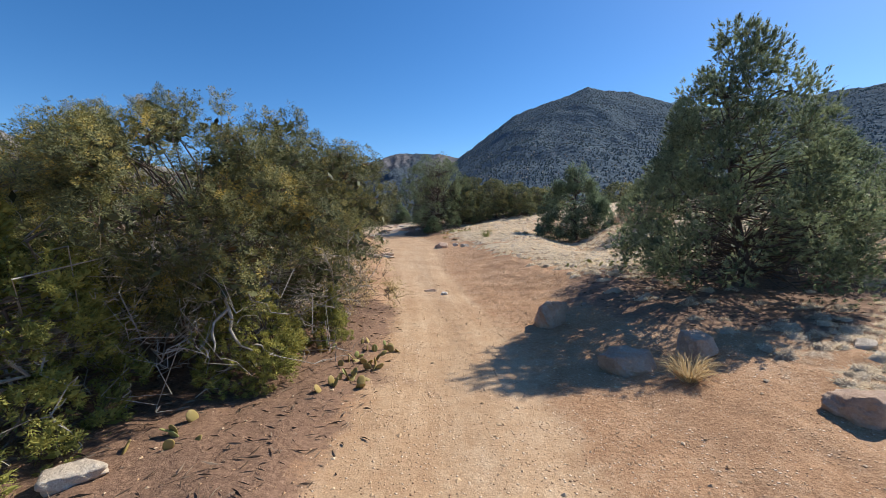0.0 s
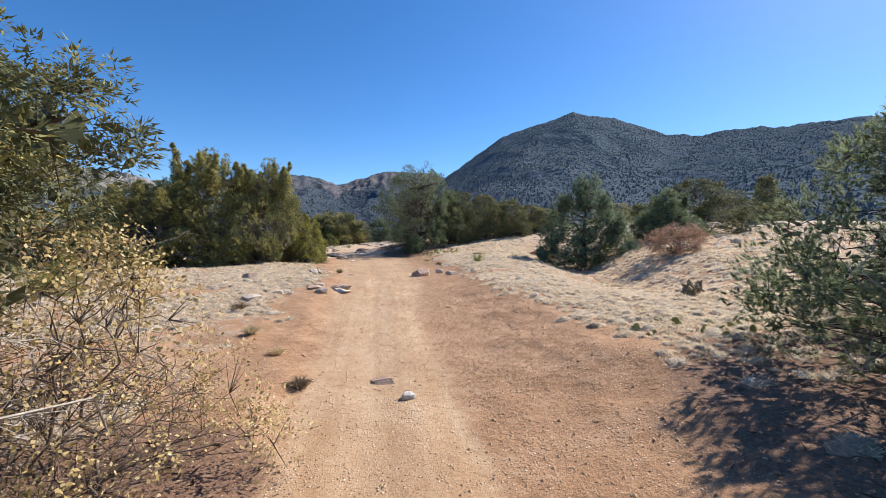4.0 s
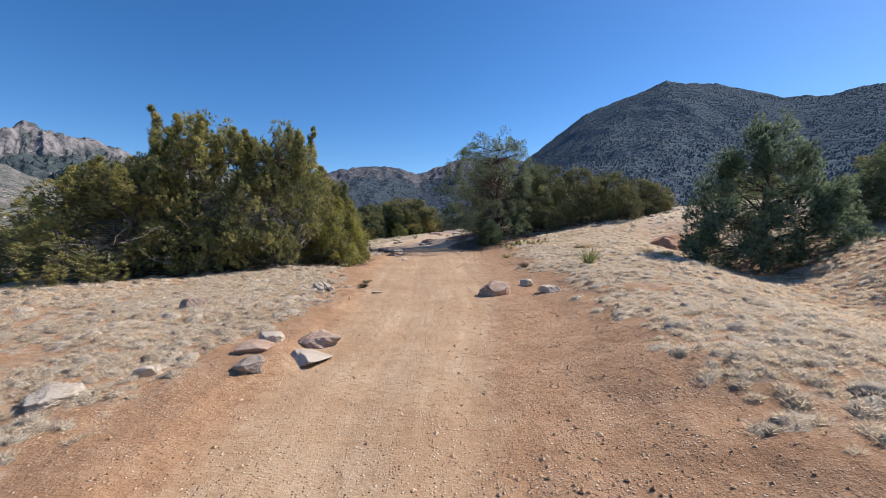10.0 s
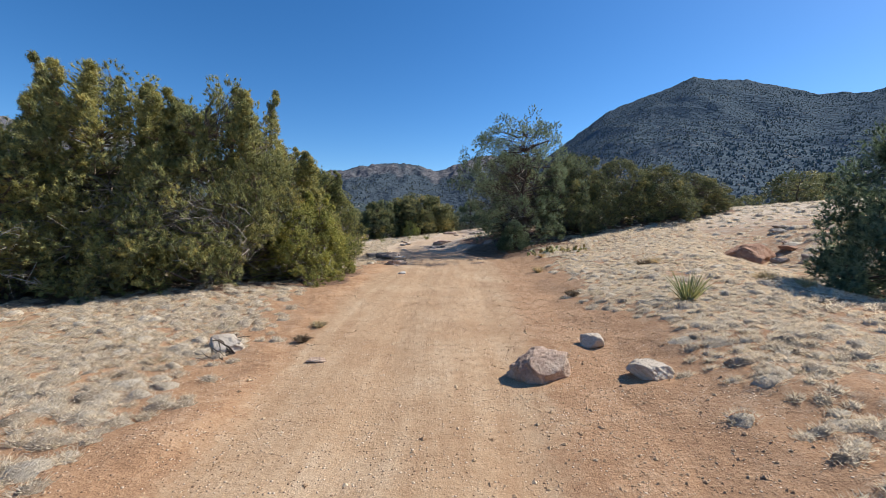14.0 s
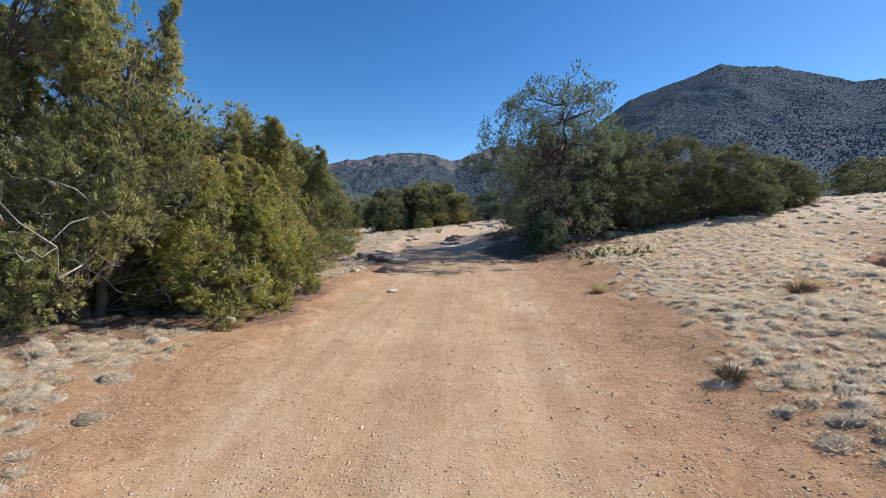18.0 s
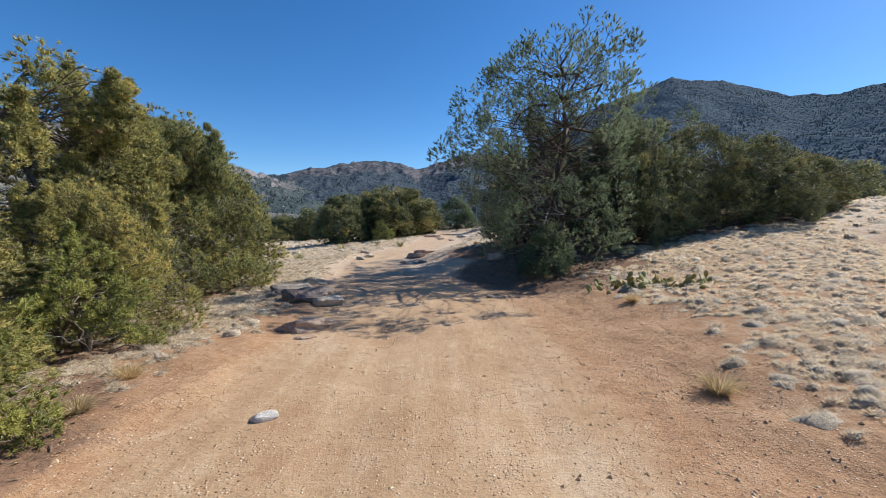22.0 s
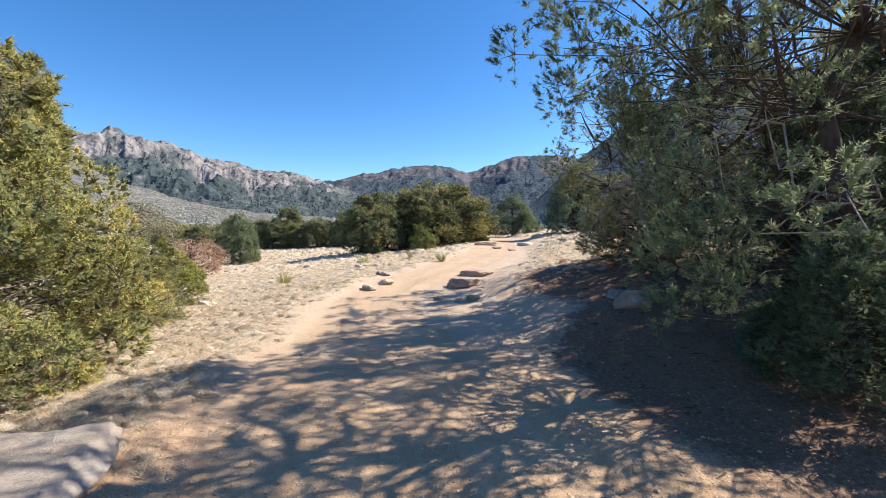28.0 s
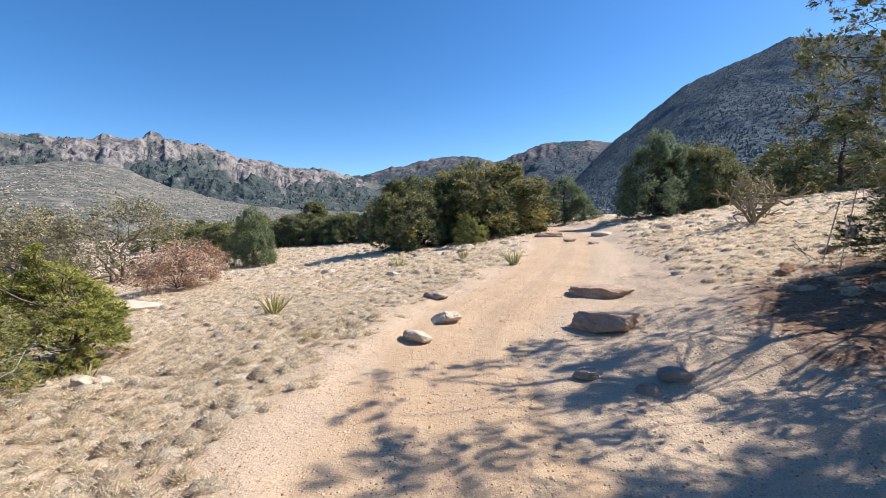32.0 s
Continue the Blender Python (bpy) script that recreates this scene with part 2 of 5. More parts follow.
def mountain_material(name, green, rock, pale, tree_scale, rocky):
    m, n, b = material(name, 1.0)
    b.inputs["Specular IOR Level"].default_value = 0.0
    v = coords(n)
    dots = voronoi(n, v, tree_scale)
    big = noise_tex(n, v, tree_scale * 0.08, 6, 0.65)
    mid = noise_tex(n, v, tree_scale * 0.5, 6, 0.7)
    stone = mixc(n, ramp(n, [(0.35, (0, 0, 0)), (0.65, (1, 1, 1))], mid), rock, pale)
    bare = ramp(n, [(0.30, (0, 0, 0)), (0.55, (1, 1, 1))], arith(n, 'ADD', arith(n, 'ADD', arith(n, 'MULTIPLY', dots.outputs["Distance"], 0.55), arith(n, 'MULTIPLY', big, 0.5)), rocky))
    cliff = attr(n, "cliff")
    crack = noise_tex(n, coords(n, (1, 1, 0.65)), tree_scale * 0.4, 8, 0.72)
    face = ramp(n, [(0.34, tuple(x * 0.7 for x in rock)), (0.44, rock), (0.53, pale), (0.75, tuple(x * 1.2 for x in pale))], crack)
    stone = mixc(n, cliff, stone, face)
    bare = arith(n, 'MAXIMUM', bare, cliff)
    wood = mixc(n, mid, green, tuple(x * 1.7 for x in green))
    n.links.new(mixc(n, bare, wood, stone), b.inputs["Base Color"])
    bumped(n, b, arith(n, 'SUBTRACT', arith(n, 'MULTIPLY', mid, 2.0), dots.outputs["Distance"]), 0.8, 6.0 / (tree_scale * 20))
    return m


SOIL = ground_material()
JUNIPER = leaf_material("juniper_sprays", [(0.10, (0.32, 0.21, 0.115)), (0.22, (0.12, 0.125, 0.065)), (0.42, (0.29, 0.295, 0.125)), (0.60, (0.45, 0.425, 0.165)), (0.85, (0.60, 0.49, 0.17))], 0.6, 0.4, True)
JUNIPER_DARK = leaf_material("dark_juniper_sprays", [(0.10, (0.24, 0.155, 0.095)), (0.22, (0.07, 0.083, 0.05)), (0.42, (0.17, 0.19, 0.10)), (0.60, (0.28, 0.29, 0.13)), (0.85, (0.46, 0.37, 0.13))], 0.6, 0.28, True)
# Darker juniper copy: the first tree's back-lit shade is put into its colour.
JUNIPER_SHADED = leaf_material("shaded_juniper_sprays", [(0.10, (0.24, 0.15, 0.08)), (0.22, (0.05, 0.06, 0.035)), (0.42, (0.125, 0.14, 0.07)), (0.60, (0.23, 0.235, 0.095)), (0.80, (0.46, 0.34, 0.08))], 0.6, 0.2, True)
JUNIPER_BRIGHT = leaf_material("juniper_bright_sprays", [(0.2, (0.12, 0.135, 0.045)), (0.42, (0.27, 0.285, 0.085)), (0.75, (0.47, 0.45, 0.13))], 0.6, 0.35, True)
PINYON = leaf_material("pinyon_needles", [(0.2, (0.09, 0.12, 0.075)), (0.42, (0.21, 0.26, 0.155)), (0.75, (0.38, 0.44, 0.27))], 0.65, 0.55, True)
OAK_DRY = leaf_material("dry_oak_leaves", [(0.2, (0.28, 0.165, 0.11)), (0.55, (0.46, 0.31, 0.23)), (0.85, (0.58, 0.44, 0.35))])
YELLOW_LEAF = leaf_material("yellowed_leaves", [(0.2, (0.34, 0.27, 0.12)), (0.55, (0.48, 0.38, 0.18)), (0.85, (0.60, 0.52, 0.34))])
GREY_LEAF = leaf_material("grey_green_leaves", [(0.2, (0.14, 0.14, 0.085)), (0.55, (0.30, 0.275, 0.18)), (0.85, (0.44, 0.38, 0.26))])
GRASS = leaf_material("dry_grama_grass", [(0.15, (0.46, 0.355, 0.25)), (0.45, (0.74, 0.64, 0.52)), (0.75, (0.86, 0.785, 0.67)), (0.95, (0.82, 0.755, 0.65))], 0.75, 0.55)
# Thatch is coloured darker than the blades, for the shade inside each tuft.
THATCH = straw_material("shaded_grass_thatch", (0.31, 0.23, 0.155), (0.50, 0.41, 0.305), (0.66, 0.57, 0.45))
STRAW = leaf_material("tan_bunch_grass", [(0.2, (0.42, 0.31, 0.17)), (0.55, (0.62, 0.49, 0.30)), (0.85, (0.74, 0.63, 0.44))], 0.7, 0.45)
YUCCA = leaf_material("yucca_leaves", [(0.2, (0.2, 0.21, 0.08)), (0.6, (0.36, 0.36, 0.15)), (0.9, (0.55, 0.47, 0.25))], 0.5, 0.35)
BARK = bark_material("grey_brown_bark", (0.07, 0.05, 0.04), (0.24, 0.19, 0.15))
BARK_DARK = bark_material("dark_bark", (0.035, 0.026, 0.02), (0.13, 0.10, 0.08))
DEAD = bark_material("bleached_dead_wood", (0.24, 0.21, 0.18), (0.52, 0.48, 0.42), 25)
PINK_ROCK = rock_material("pink_granite", (0.33, 0.20, 0.14), (0.49, 0.345, 0.255), (0.60, 0.48, 0.385))
PALE_ROCK = rock_material("pale_granite", (0.42, 0.33, 0.25), (0.62, 0.52, 0.41), (0.74, 0.655, 0.55))
GREY_ROCK = rock_material("grey_granite", (0.23, 0.18, 0.145), (0.38, 0.315, 0.26), (0.52, 0.455, 0.39))
DARK_ROCK = rock_material("dark_weathered_granite", (0.14, 0.105, 0.09), (0.25, 0.195, 0.165), (0.40, 0.33, 0.28))
WHITE_ROCK = rock_material("white_quartz", (0.45, 0.42, 0.38), (0.66, 0.62, 0.57), (0.78, 0.75, 0.7))
RED_ROCK = rock_material("red_brown_stone", (0.25, 0.12, 0.07), (0.40, 0.215, 0.13), (0.52, 0.33, 0.22))
PAD = leaf_material("prickly_pear_skin", [(0.2, (0.24, 0.26, 0.09)), (0.55, (0.40, 0.40, 0.16)), (0.85, (0.52, 0.46, 0.22))], 0.55, 0.05)
PAD_YELLOW = leaf_material("yellowed_pear_skin", [(0.2, (0.25, 0.19, 0.07)), (0.55, (0.40, 0.31, 0.12)), (0.85, (0.5, 0.42, 0.2))], 0.55, 0.05)
CHOLLA = leaf_material("cholla_stems", [(0.2, (0.18, 0.145, 0.09)), (0.55, (0.30, 0.25, 0.165)), (0.85, (0.42, 0.36, 0.25))], 0.8, 0.0)
BRUSH = leaf_material("brown_dry_stems", [(0.2, (0.12, 0.08, 0.05)), (0.55, (0.25, 0.18, 0.12)), (0.85, (0.38, 0.29, 0.2))], 0.8, 0.1)



# ---- shape helpers ----
def tri_mesh(name, verts, tris, mat, smooth=False):
    """A mesh from arrays of vertices and triangles."""
    me = bpy.data.meshes.new(name)
    verts, tris = np.asarray(verts, np.float32), np.asarray(tris, np.int32)
    me.vertices.add(len(verts))
    me.vertices.foreach_set("co", verts.ravel())
    me.loops.add(tris.size)
    me.loops.foreach_set("vertex_index", tris.ravel())
    me.polygons.add(len(tris))
    me.polygons.foreach_set("loop_start", np.arange(0, tris.size, 3, dtype=np.int32))
    me.polygons.foreach_set("use_smooth", np.full(len(tris), smooth))
    me.materials.append(mat)
    me.update(calc_edges=True)
    return me


def part(name, me, parent, label=""):
    ob = new(name, me)
    ob.parent = parent
    if label:
        ob["label"] = label
    return ob


def unit(v):
    return v / np.maximum(np.linalg.norm(v, axis=-1, keepdims=True), 1e-9)


def tube(points, radii, sides=6):
    """A tapered tube through points, closed at its end."""
    p = np.asarray(points, float)
    d = unit(np.gradient(p, axis=0))
    ref = np.array([0.31, 0.17, 0.93]) if abs(d[0][2]) < 0.9 else np.array([1.0, 0.1, 0])
    a = unit(np.cross(d, ref))
    b = np.cross(d, a)
    ang = np.arange(sides) * 2 * np.pi / sides
    ring = p[:, None] + (a[:, None] * np.cos(ang)[None, :, None] + b[:, None] * np.sin(ang)[None, :, None]) * np.asarray(radii)[:, None, None]
    v = np.concatenate([ring.reshape(-1, 3), p[-1:]])
    t = []
    for i in range(len(p) - 1):
        for k in range(sides):
            q, r = i * sides + k, i * sides + (k + 1) % sides
            t += [(q, r, r + sides), (q, r + sides, q + sides)]
    last = (len(p) - 1) * sides
    t += [(last + k, last + (k + 1) % sides, len(v) - 1) for k in range(sides)]
    return v, np.array(t)


def merged(pieces):
    vs, ts, k = [], [], 0
    for v, t in pieces:
        vs.append(v)
        ts.append(np.asarray(t) + k)
        k += len(v)
    return np.concatenate(vs), np.concatenate(ts)


def bent(rng, a, b, n=6, wander=0.12, lift=0.0):
    """A wandering line from a to b."""
    a, b = np.asarray(a, float), np.asarray(b, float)
    s = np.linspace(0, 1, n)[:, None]
    off = np.cumsum(rng.normal(0, 1, (n, 3)), 0)
    off -= off[0] + (off[-1] - off[0]) * s
    out = a + (b - a) * s + off * wander * np.linalg.norm(b - a) / math.sqrt(n)
    out[:, 2] += lift * (s * (1 - s)).ravel() * 4
    return out


def sprigs(p, d, length, width, rng):
    """Short pointed sprays: a lozenge folded along its rib."""
    n = len(p)
    r = unit(np.cross(d, rng.normal(0, 1, (n, 3))))
    s = np.cross(d, r)
    L, W = length[:, None], width[:, None]
    mid = p + d * L * 0.5 + s * W * 0.5
    v = np.stack([p, mid + r * W, p + d * L, mid - r * W], 1)
    t = (np.arange(n) * 4)[:, None, None] + np.array([(0, 1, 2), (0, 2, 3)])[None]
    return v.reshape(-1, 3), t.reshape(-1, 3)


def spires(p, height_, width, rng):
    """Small upright four-sided conifers."""
    n = len(p)
    v = np.empty((n, 6, 3))
    v[:, 0], v[:, 5] = p, p + np.stack([0 * height_, 0 * height_, height_], -1)
    turn = rng.uniform(0, 6.28, n)
    for k in range(4):
        wob = width * rng.uniform(0.7, 1.25, n)
        v[:, 1 + k] = p + np.stack([np.cos(turn + k * 1.571) * wob, np.sin(turn + k * 1.571) * wob, height_ * rng.uniform(0.22, 0.45, n)], -1)
    base = np.array([(5, 1, 2), (5, 2, 3), (5, 3, 4), (5, 4, 1), (0, 2, 1), (0, 3, 2), (0, 4, 3), (0, 1, 4)])
    return v.reshape(-1, 3), ((np.arange(n) * 6)[:, None, None] + base[None]).reshape(-1, 3)


def fbm(x, y, seed, octaves=5, gain=0.5, ridged=False):
    """Fractal value noise, about -1 to 1."""
    rng = np.random.RandomState(seed)
    grid = rng.uniform(-1, 1, (64, 64))
    out, amp, tot = 0 * x, 1.0, 0.0
    for k in range(octaves):
        ox, oy = rng.uniform(0, 64, 2)
        fx, fy = x * 2 ** k + ox, y * 2 ** k + oy
        i, j = np.floor(fx).astype(int), np.floor(fy).astype(int)
        u, w = smooth01(fx - i), smooth01(fy - j)
        i, j, i1, j1 = i % 64, j % 64, (i + 1) % 64, (j + 1) % 64
        val = grid[i, j] * (1 - u) * (1 - w) + grid[i1, j] * u * (1 - w) + grid[i, j1] * (1 - u) * w + grid[i1, j1] * u * w
        out = out + amp * (1 - 2 * np.abs(val) if ridged else val)
        tot += amp
        amp *= gain
    return out / tot


def blades(p, d, length, width, rng, droop=0.0):
    """Thin leaves: one tapered blade of two bent pieces each, three triangles."""
    n = len(p)
    r = unit(np.cross(d, rng.normal(0, 1, (n, 3)))) * width[:, None]
    L = length[:, None]
    mid = p + d * L * 0.55
    tip = p + d * L
    tip[:, 2] -= droop * length
    v = np.stack([p - r, p + r, mid - r * 0.75, mid + r * 0.75, tip], 1)
    base = np.array([(0, 1, 3), (0, 3, 2), (2, 3, 4)])
    t = (np.arange(n) * 5)[:, None, None] + base[None]
    return v.reshape(-1, 3), t.reshape(-1, 3)


# ---- ground ----
def curve_of(ys, vs):
    fine = np.arange(-60, 260, 0.25)
    raw = np.interp(fine, ys, vs)
    k = np.exp(-np.linspace(-2, 2, 25) ** 2)
    raw = np.convolve(np.pad(raw, 12, mode="edge"), k / k.sum(), mode="valid")
    return lambda y: np.interp(y, fine, raw)


trail_x = curve_of([-20, 0, 2, 5, 9, 14, 16, 22, 27, 31, 35, 37, 38.5, 42, 47, 58, 70, 90], [-2.5, 0.3, 0.85, 1.5, 1.9, 2.4, 2.9, 3.0, 3.4, 3.5, 2.2, 1.55, 1.75, 3.1, 4.3, 5.5, 5.2, 9])
trail_w = curve_of([-20, 2, 5, 9, 12, 16, 22, 27, 31, 35, 37, 42, 47, 58, 90], [2.6, 2.5, 2.1, 2.1, 2.4, 3.0, 3.9, 4.2, 4.2, 3.2, 2.0, 2.5, 2.5, 3.0, 2.0])
trail_z = curve_of([-30, 0, 5, 9, 14, 18, 22, 25, 30, 35, 37, 39.5, 42, 50, 58, 75, 120], [0.3, 0.58, 0.63, 0.66, 0.83, 0.94, 0.97, 0.95, 0.9, 0.93, 1.0, 1.13, 1.2, 1.28, 1.45, 1.25, 0.5])
margin_r = curve_of([0, 4, 6, 11, 13, 18, 24, 27, 31, 35, 37.5, 40, 44], [0.9, 1.0, 1.2, 1.0, 0.35, 0.35, 0.3, 0.55, 1.1, 2.2, 1.9, 0.5, 0.1])
margin_l = curve_of([0, 8, 12, 16, 22, 28, 36], [0.9, 0.75, 0.3, 0.2, 0.35, 0.25, 0.0])
slope_r = curve_of([-20, 0, 6, 10, 18, 30, 40, 60, 90], [0.05, 0.06, 0.08, 0.10, 0.12, 0.14, 0.16, 0.13, 0.1])
slope_l = curve_of([-20, 8, 14, 25, 32, 38, 60, 90], [0.05, 0.04, 0.01, 0.02, 0.06, 0.12, 0.12, 0.06])
bank_r = curve_of([-5, 3, 6, 12, 18, 24, 36, 44, 60], [0.05, 0.05, 0.15, 0.15, 0.12, 0.08, 0.08, 0.12, 0.1])


def smooth01(s):
    s = np.clip(s, 0, 1)
    return s * s * (3 - 2 * s)


def height(x, y):
    """The lie of the land."""
    x, y = np.asarray(x, float), np.asarray(y, float)
    u, hw = x - trail_x(y), trail_w(y) / 2 + 0.10 * np.sin(2.1 * y) + 0.07 * np.sin(4.7 * y + 1 + x)
    r, l = np.maximum(u - hw, 0), np.maximum(-u - hw, 0)
    z = trail_z(y)
    z = z + slope_r(y) * 28 * (1 - np.exp(-r / 28)) + bank_r(y) * (1 + 0.3 * fbm(x * 0.7, y * 0.7, 35, 3)) * smooth01(r / 1.5 + 0.3 * fbm(x * 0.6, y * 0.6, 36, 3))
    z = z - slope_l(y) * 30 * (1 - np.exp(-l / 30)) + 0.06 * smooth01(l / 0.4)
    off = smooth01((np.abs(u) - hw + 0.2) / 0.8)
    z = z + fbm(x * 0.33, y * 0.33, 31, 3) * (0.016 + 0.075 * off) + fbm(x * 1.7, y * 1.5, 32, 3) * (0.010 + 0.035 * off)
    z = z - 0.02 * np.exp(-((np.abs(u) - 0.35 * hw) / 0.25) ** 2)
    # a crumbled lip where the loose margin begins
    lip = u - hw + 0.45 + 0.35 * fbm(x * 0.8, y * 0.8, 33, 4)
    early = smooth01((y - 3) / 2) * smooth01((17 - y) / 5)
    z = z + early * 0.02 * (smooth01(lip / 0.35) + np.exp(-(lip / 0.3) ** 2) * fbm(x * 3, y * 3, 37, 3))
    near = smooth01((9 - np.abs(x - 2)) / 3) * smooth01((46 - np.abs(y - 18)) / 10)
    z = z + near * (0.006 + 0.022 * off) * fbm(x * 4.1, y * 3.7, 34, 3, 0.6, True)
    # wash on the right-hand side
    gx = 11.3 + (y - 20) * 0.35
    z = z - 0.95 * np.exp(-((x - gx) / 2.0) ** 2) * smooth01((y - 8) / 8) * smooth01((34 - y) / 7)
    far = smooth01((np.hypot(x, y - 20) - 70) / 300)
    return z * (1 - far) + far * (-2.0)


def spaced(lo, hi, step, reach):
    inner = np.arange(lo, hi + step / 2, step)
    grow, out = step, []
    while sum(out) + grow < reach:
        grow *= 1.16
        out.append(grow)
    side = np.cumsum(out)
    return np.concatenate([(inner[0] - side)[::-1], inner, inner[-1] + side])


TREES = []     # x, y, spread: where needle litter lies, a few spots also for painted shadow


def build_ground():
    xs, ys = spaced(-3.6, 8.4, 0.075, 4400), spaced(-1.5, 42, 0.10, 4400)
    X, Y = np.meshgrid(xs, ys)
    Z = height(X, Y)
    v = np.stack([X, Y, Z], -1).reshape(-1, 3)
    nx, ny = len(xs), len(ys)
    i = (np.arange(ny - 1)[:, None] * nx + np.arange(nx - 1)).ravel()
    t = np.concatenate([np.stack([i, i + 1, i + nx + 1], 1), np.stack([i, i + nx + 1, i + nx], 1)])
    me = tri_mesh("ground", v, t, SOIL, True)
    u, hw = X - trail_x(Y), trail_w(Y) / 2
    # the right-hand margin is loose red soil
    red = 0.85 * smooth01((u + 0.1) / 0.6) * (0.75 + 0.5 * fbm(X * 0.4, Y * 0.25, 51, 3))
    trail = 1 - smooth01((np.abs(u) + red - hw + 0.35) / 0.75)
    grass = smooth01((np.abs(u) - hw - 0.25 - np.where(u > 0, margin_r(Y), margin_l(Y))) / 0.9)
    pale = smooth01((Y - 29) / 7)
    litter = 0 * X
    for x, y, s in TREES:
        litter = np.maximum(litter, 1 - smooth01((np.hypot(X - x, Y - y) / s - 0.65) / 0.5))
    litter *= 1 - 0.8 * trail
    for name, a in (("trail", trail), ("grass", grass), ("litter", litter), ("across", u), ("along", Y), ("pale", pale)):
        at = me.attributes.new(name, 'FLOAT', 'POINT')
        at.data.foreach_set("value", a.ravel().astype(np.float32))
    return tagged(new("ground", me), "sandy tan trail and dry grassy ground with red soil", "ground", kind="structure")


# ---- mountains ----
def ridge(name, label, crest, near, far, mat, seed, gully=0.2, cliff=None, steps=64, back=500, grain=260.0, jag=0.045, fine=0.3):
    """A mountain side seen from the trail: crest rows of azimuth, elevation in degrees."""
    rng = np.random.RandomState(seed)
    az = np.arange(crest[0][0], crest[-1][0] + 0.01, fine)
    el = np.interp(az, [c[0] for c in crest], [c[1] for c in crest])
    n = len(az)
    window = np.hanning(int(7 / fine) | 1)
    half = len(window) // 2
    plain = np.convolve(np.pad(el, half, mode="edge"), window / window.sum(), mode="valid")
    for k in (0.8, 2.1, 4.5, 9.0):
        el = el + np.interp(az * k, np.arange(-600, 600), rng.normal(0, 1, 1200)) * jag / k ** 0.5
    s = np.concatenate([np.linspace(0, 1, steps), np.linspace(1.02, 1.3, 6)])
    S, A = np.meshgrid(s, np.radians(az))
    E = np.repeat(el[:, None], len(s), 1)
    C1 = np.clip(S, 0, 1)
    R = near + (far - near) * C1 + np.maximum(S - 1, 0) * back * 4
    X, Y = R * np.sin(A), R * np.cos(A)
    top = far * np.tan(np.radians(E))
    calm = far * np.tan(np.radians(np.repeat(plain[:, None], len(s), 1)))
    rise = C1 ** 1.3
    C = np.zeros_like(S)
    if cliff:
        c0, c1, lo, amount = cliff
        deg = np.degrees(A)
        zone = smooth01((deg - c0) / 4) * smooth01((c1 - deg) / 6)
        edge = lo + 0.16 * fbm(deg * 0.3, 0 * deg, seed + 1, 3, 0.5)
        amount = amount * (0.55 + 0.6 * fbm(deg * 0.9, S * 2, seed + 9, 4, 0.6))
        lift = smooth01((S - edge) / 0.05)
        flat = amount * zone * (lift - 0.55 * smooth01((S - edge - 0.05) / np.maximum(1.0 - edge - 0.05, 0.02)) - 0.45 * smooth01((S - 0.97) / 0.03))
        rise = rise + np.maximum(flat, 0) * (1 - rise)
        low_edge = edge - 0.10 + 0.10 * fbm(deg * 0.7, S * 3, seed + 12, 4, 0.6)
        C = zone * smooth01((S - low_edge) / 0.10) * smooth01(0.5 + 2.6 * (fbm(deg * 0.55, S * 3.2, seed + 2, 6, 0.66) + 0.16 - 0.22 * smooth01((S - 0.9) / 0.1)))
        # buttresses and chutes
        R = R - (far - near) * 0.032 * C * fbm(deg * 0.8, S * 1.6, seed + 15, 5, 0.6, True)
        X, Y = R * np.sin(A), R * np.cos(A)
    Z = -4 + (calm + 4) * rise + (top - calm) * smooth01((C1 - 0.88) / 0.12)
    lumps = fbm(X / grain, Y / grain, seed + 3, 6, 0.5, True) + 0.35 * fbm(X / 60, Y / 60, seed + 4, 4, 0.6)
    Z = Z + lumps * gully * top * np.minimum(1, 3.2 * C1 * (1 - C1) + 0.02 * C1) * 0.5
    Z = np.where(S > 1, top * (1 - (S - 1) * 2.6), Z)
    v = np.stack([X, Y, Z], -1).reshape(-1, 3)
    m = len(s)
    i = (np.arange(n - 1)[:, None] * m + np.arange(m - 1)).ravel()
    t = np.concatenate([np.stack([i, i + m, i + m + 1], 1), np.stack([i, i + m + 1, i + 1], 1)])[:, ::-1]
    me = tri_mesh(name, v, t, mat, True)
    at = me.attributes.new("cliff", 'FLOAT', 'POINT')
    at.data.foreach_set("value", C.ravel().astype(np.float32))
    ob = tagged(new(name, me), label, "mountain", kind="structure")
    return ob, R, A, Z, C


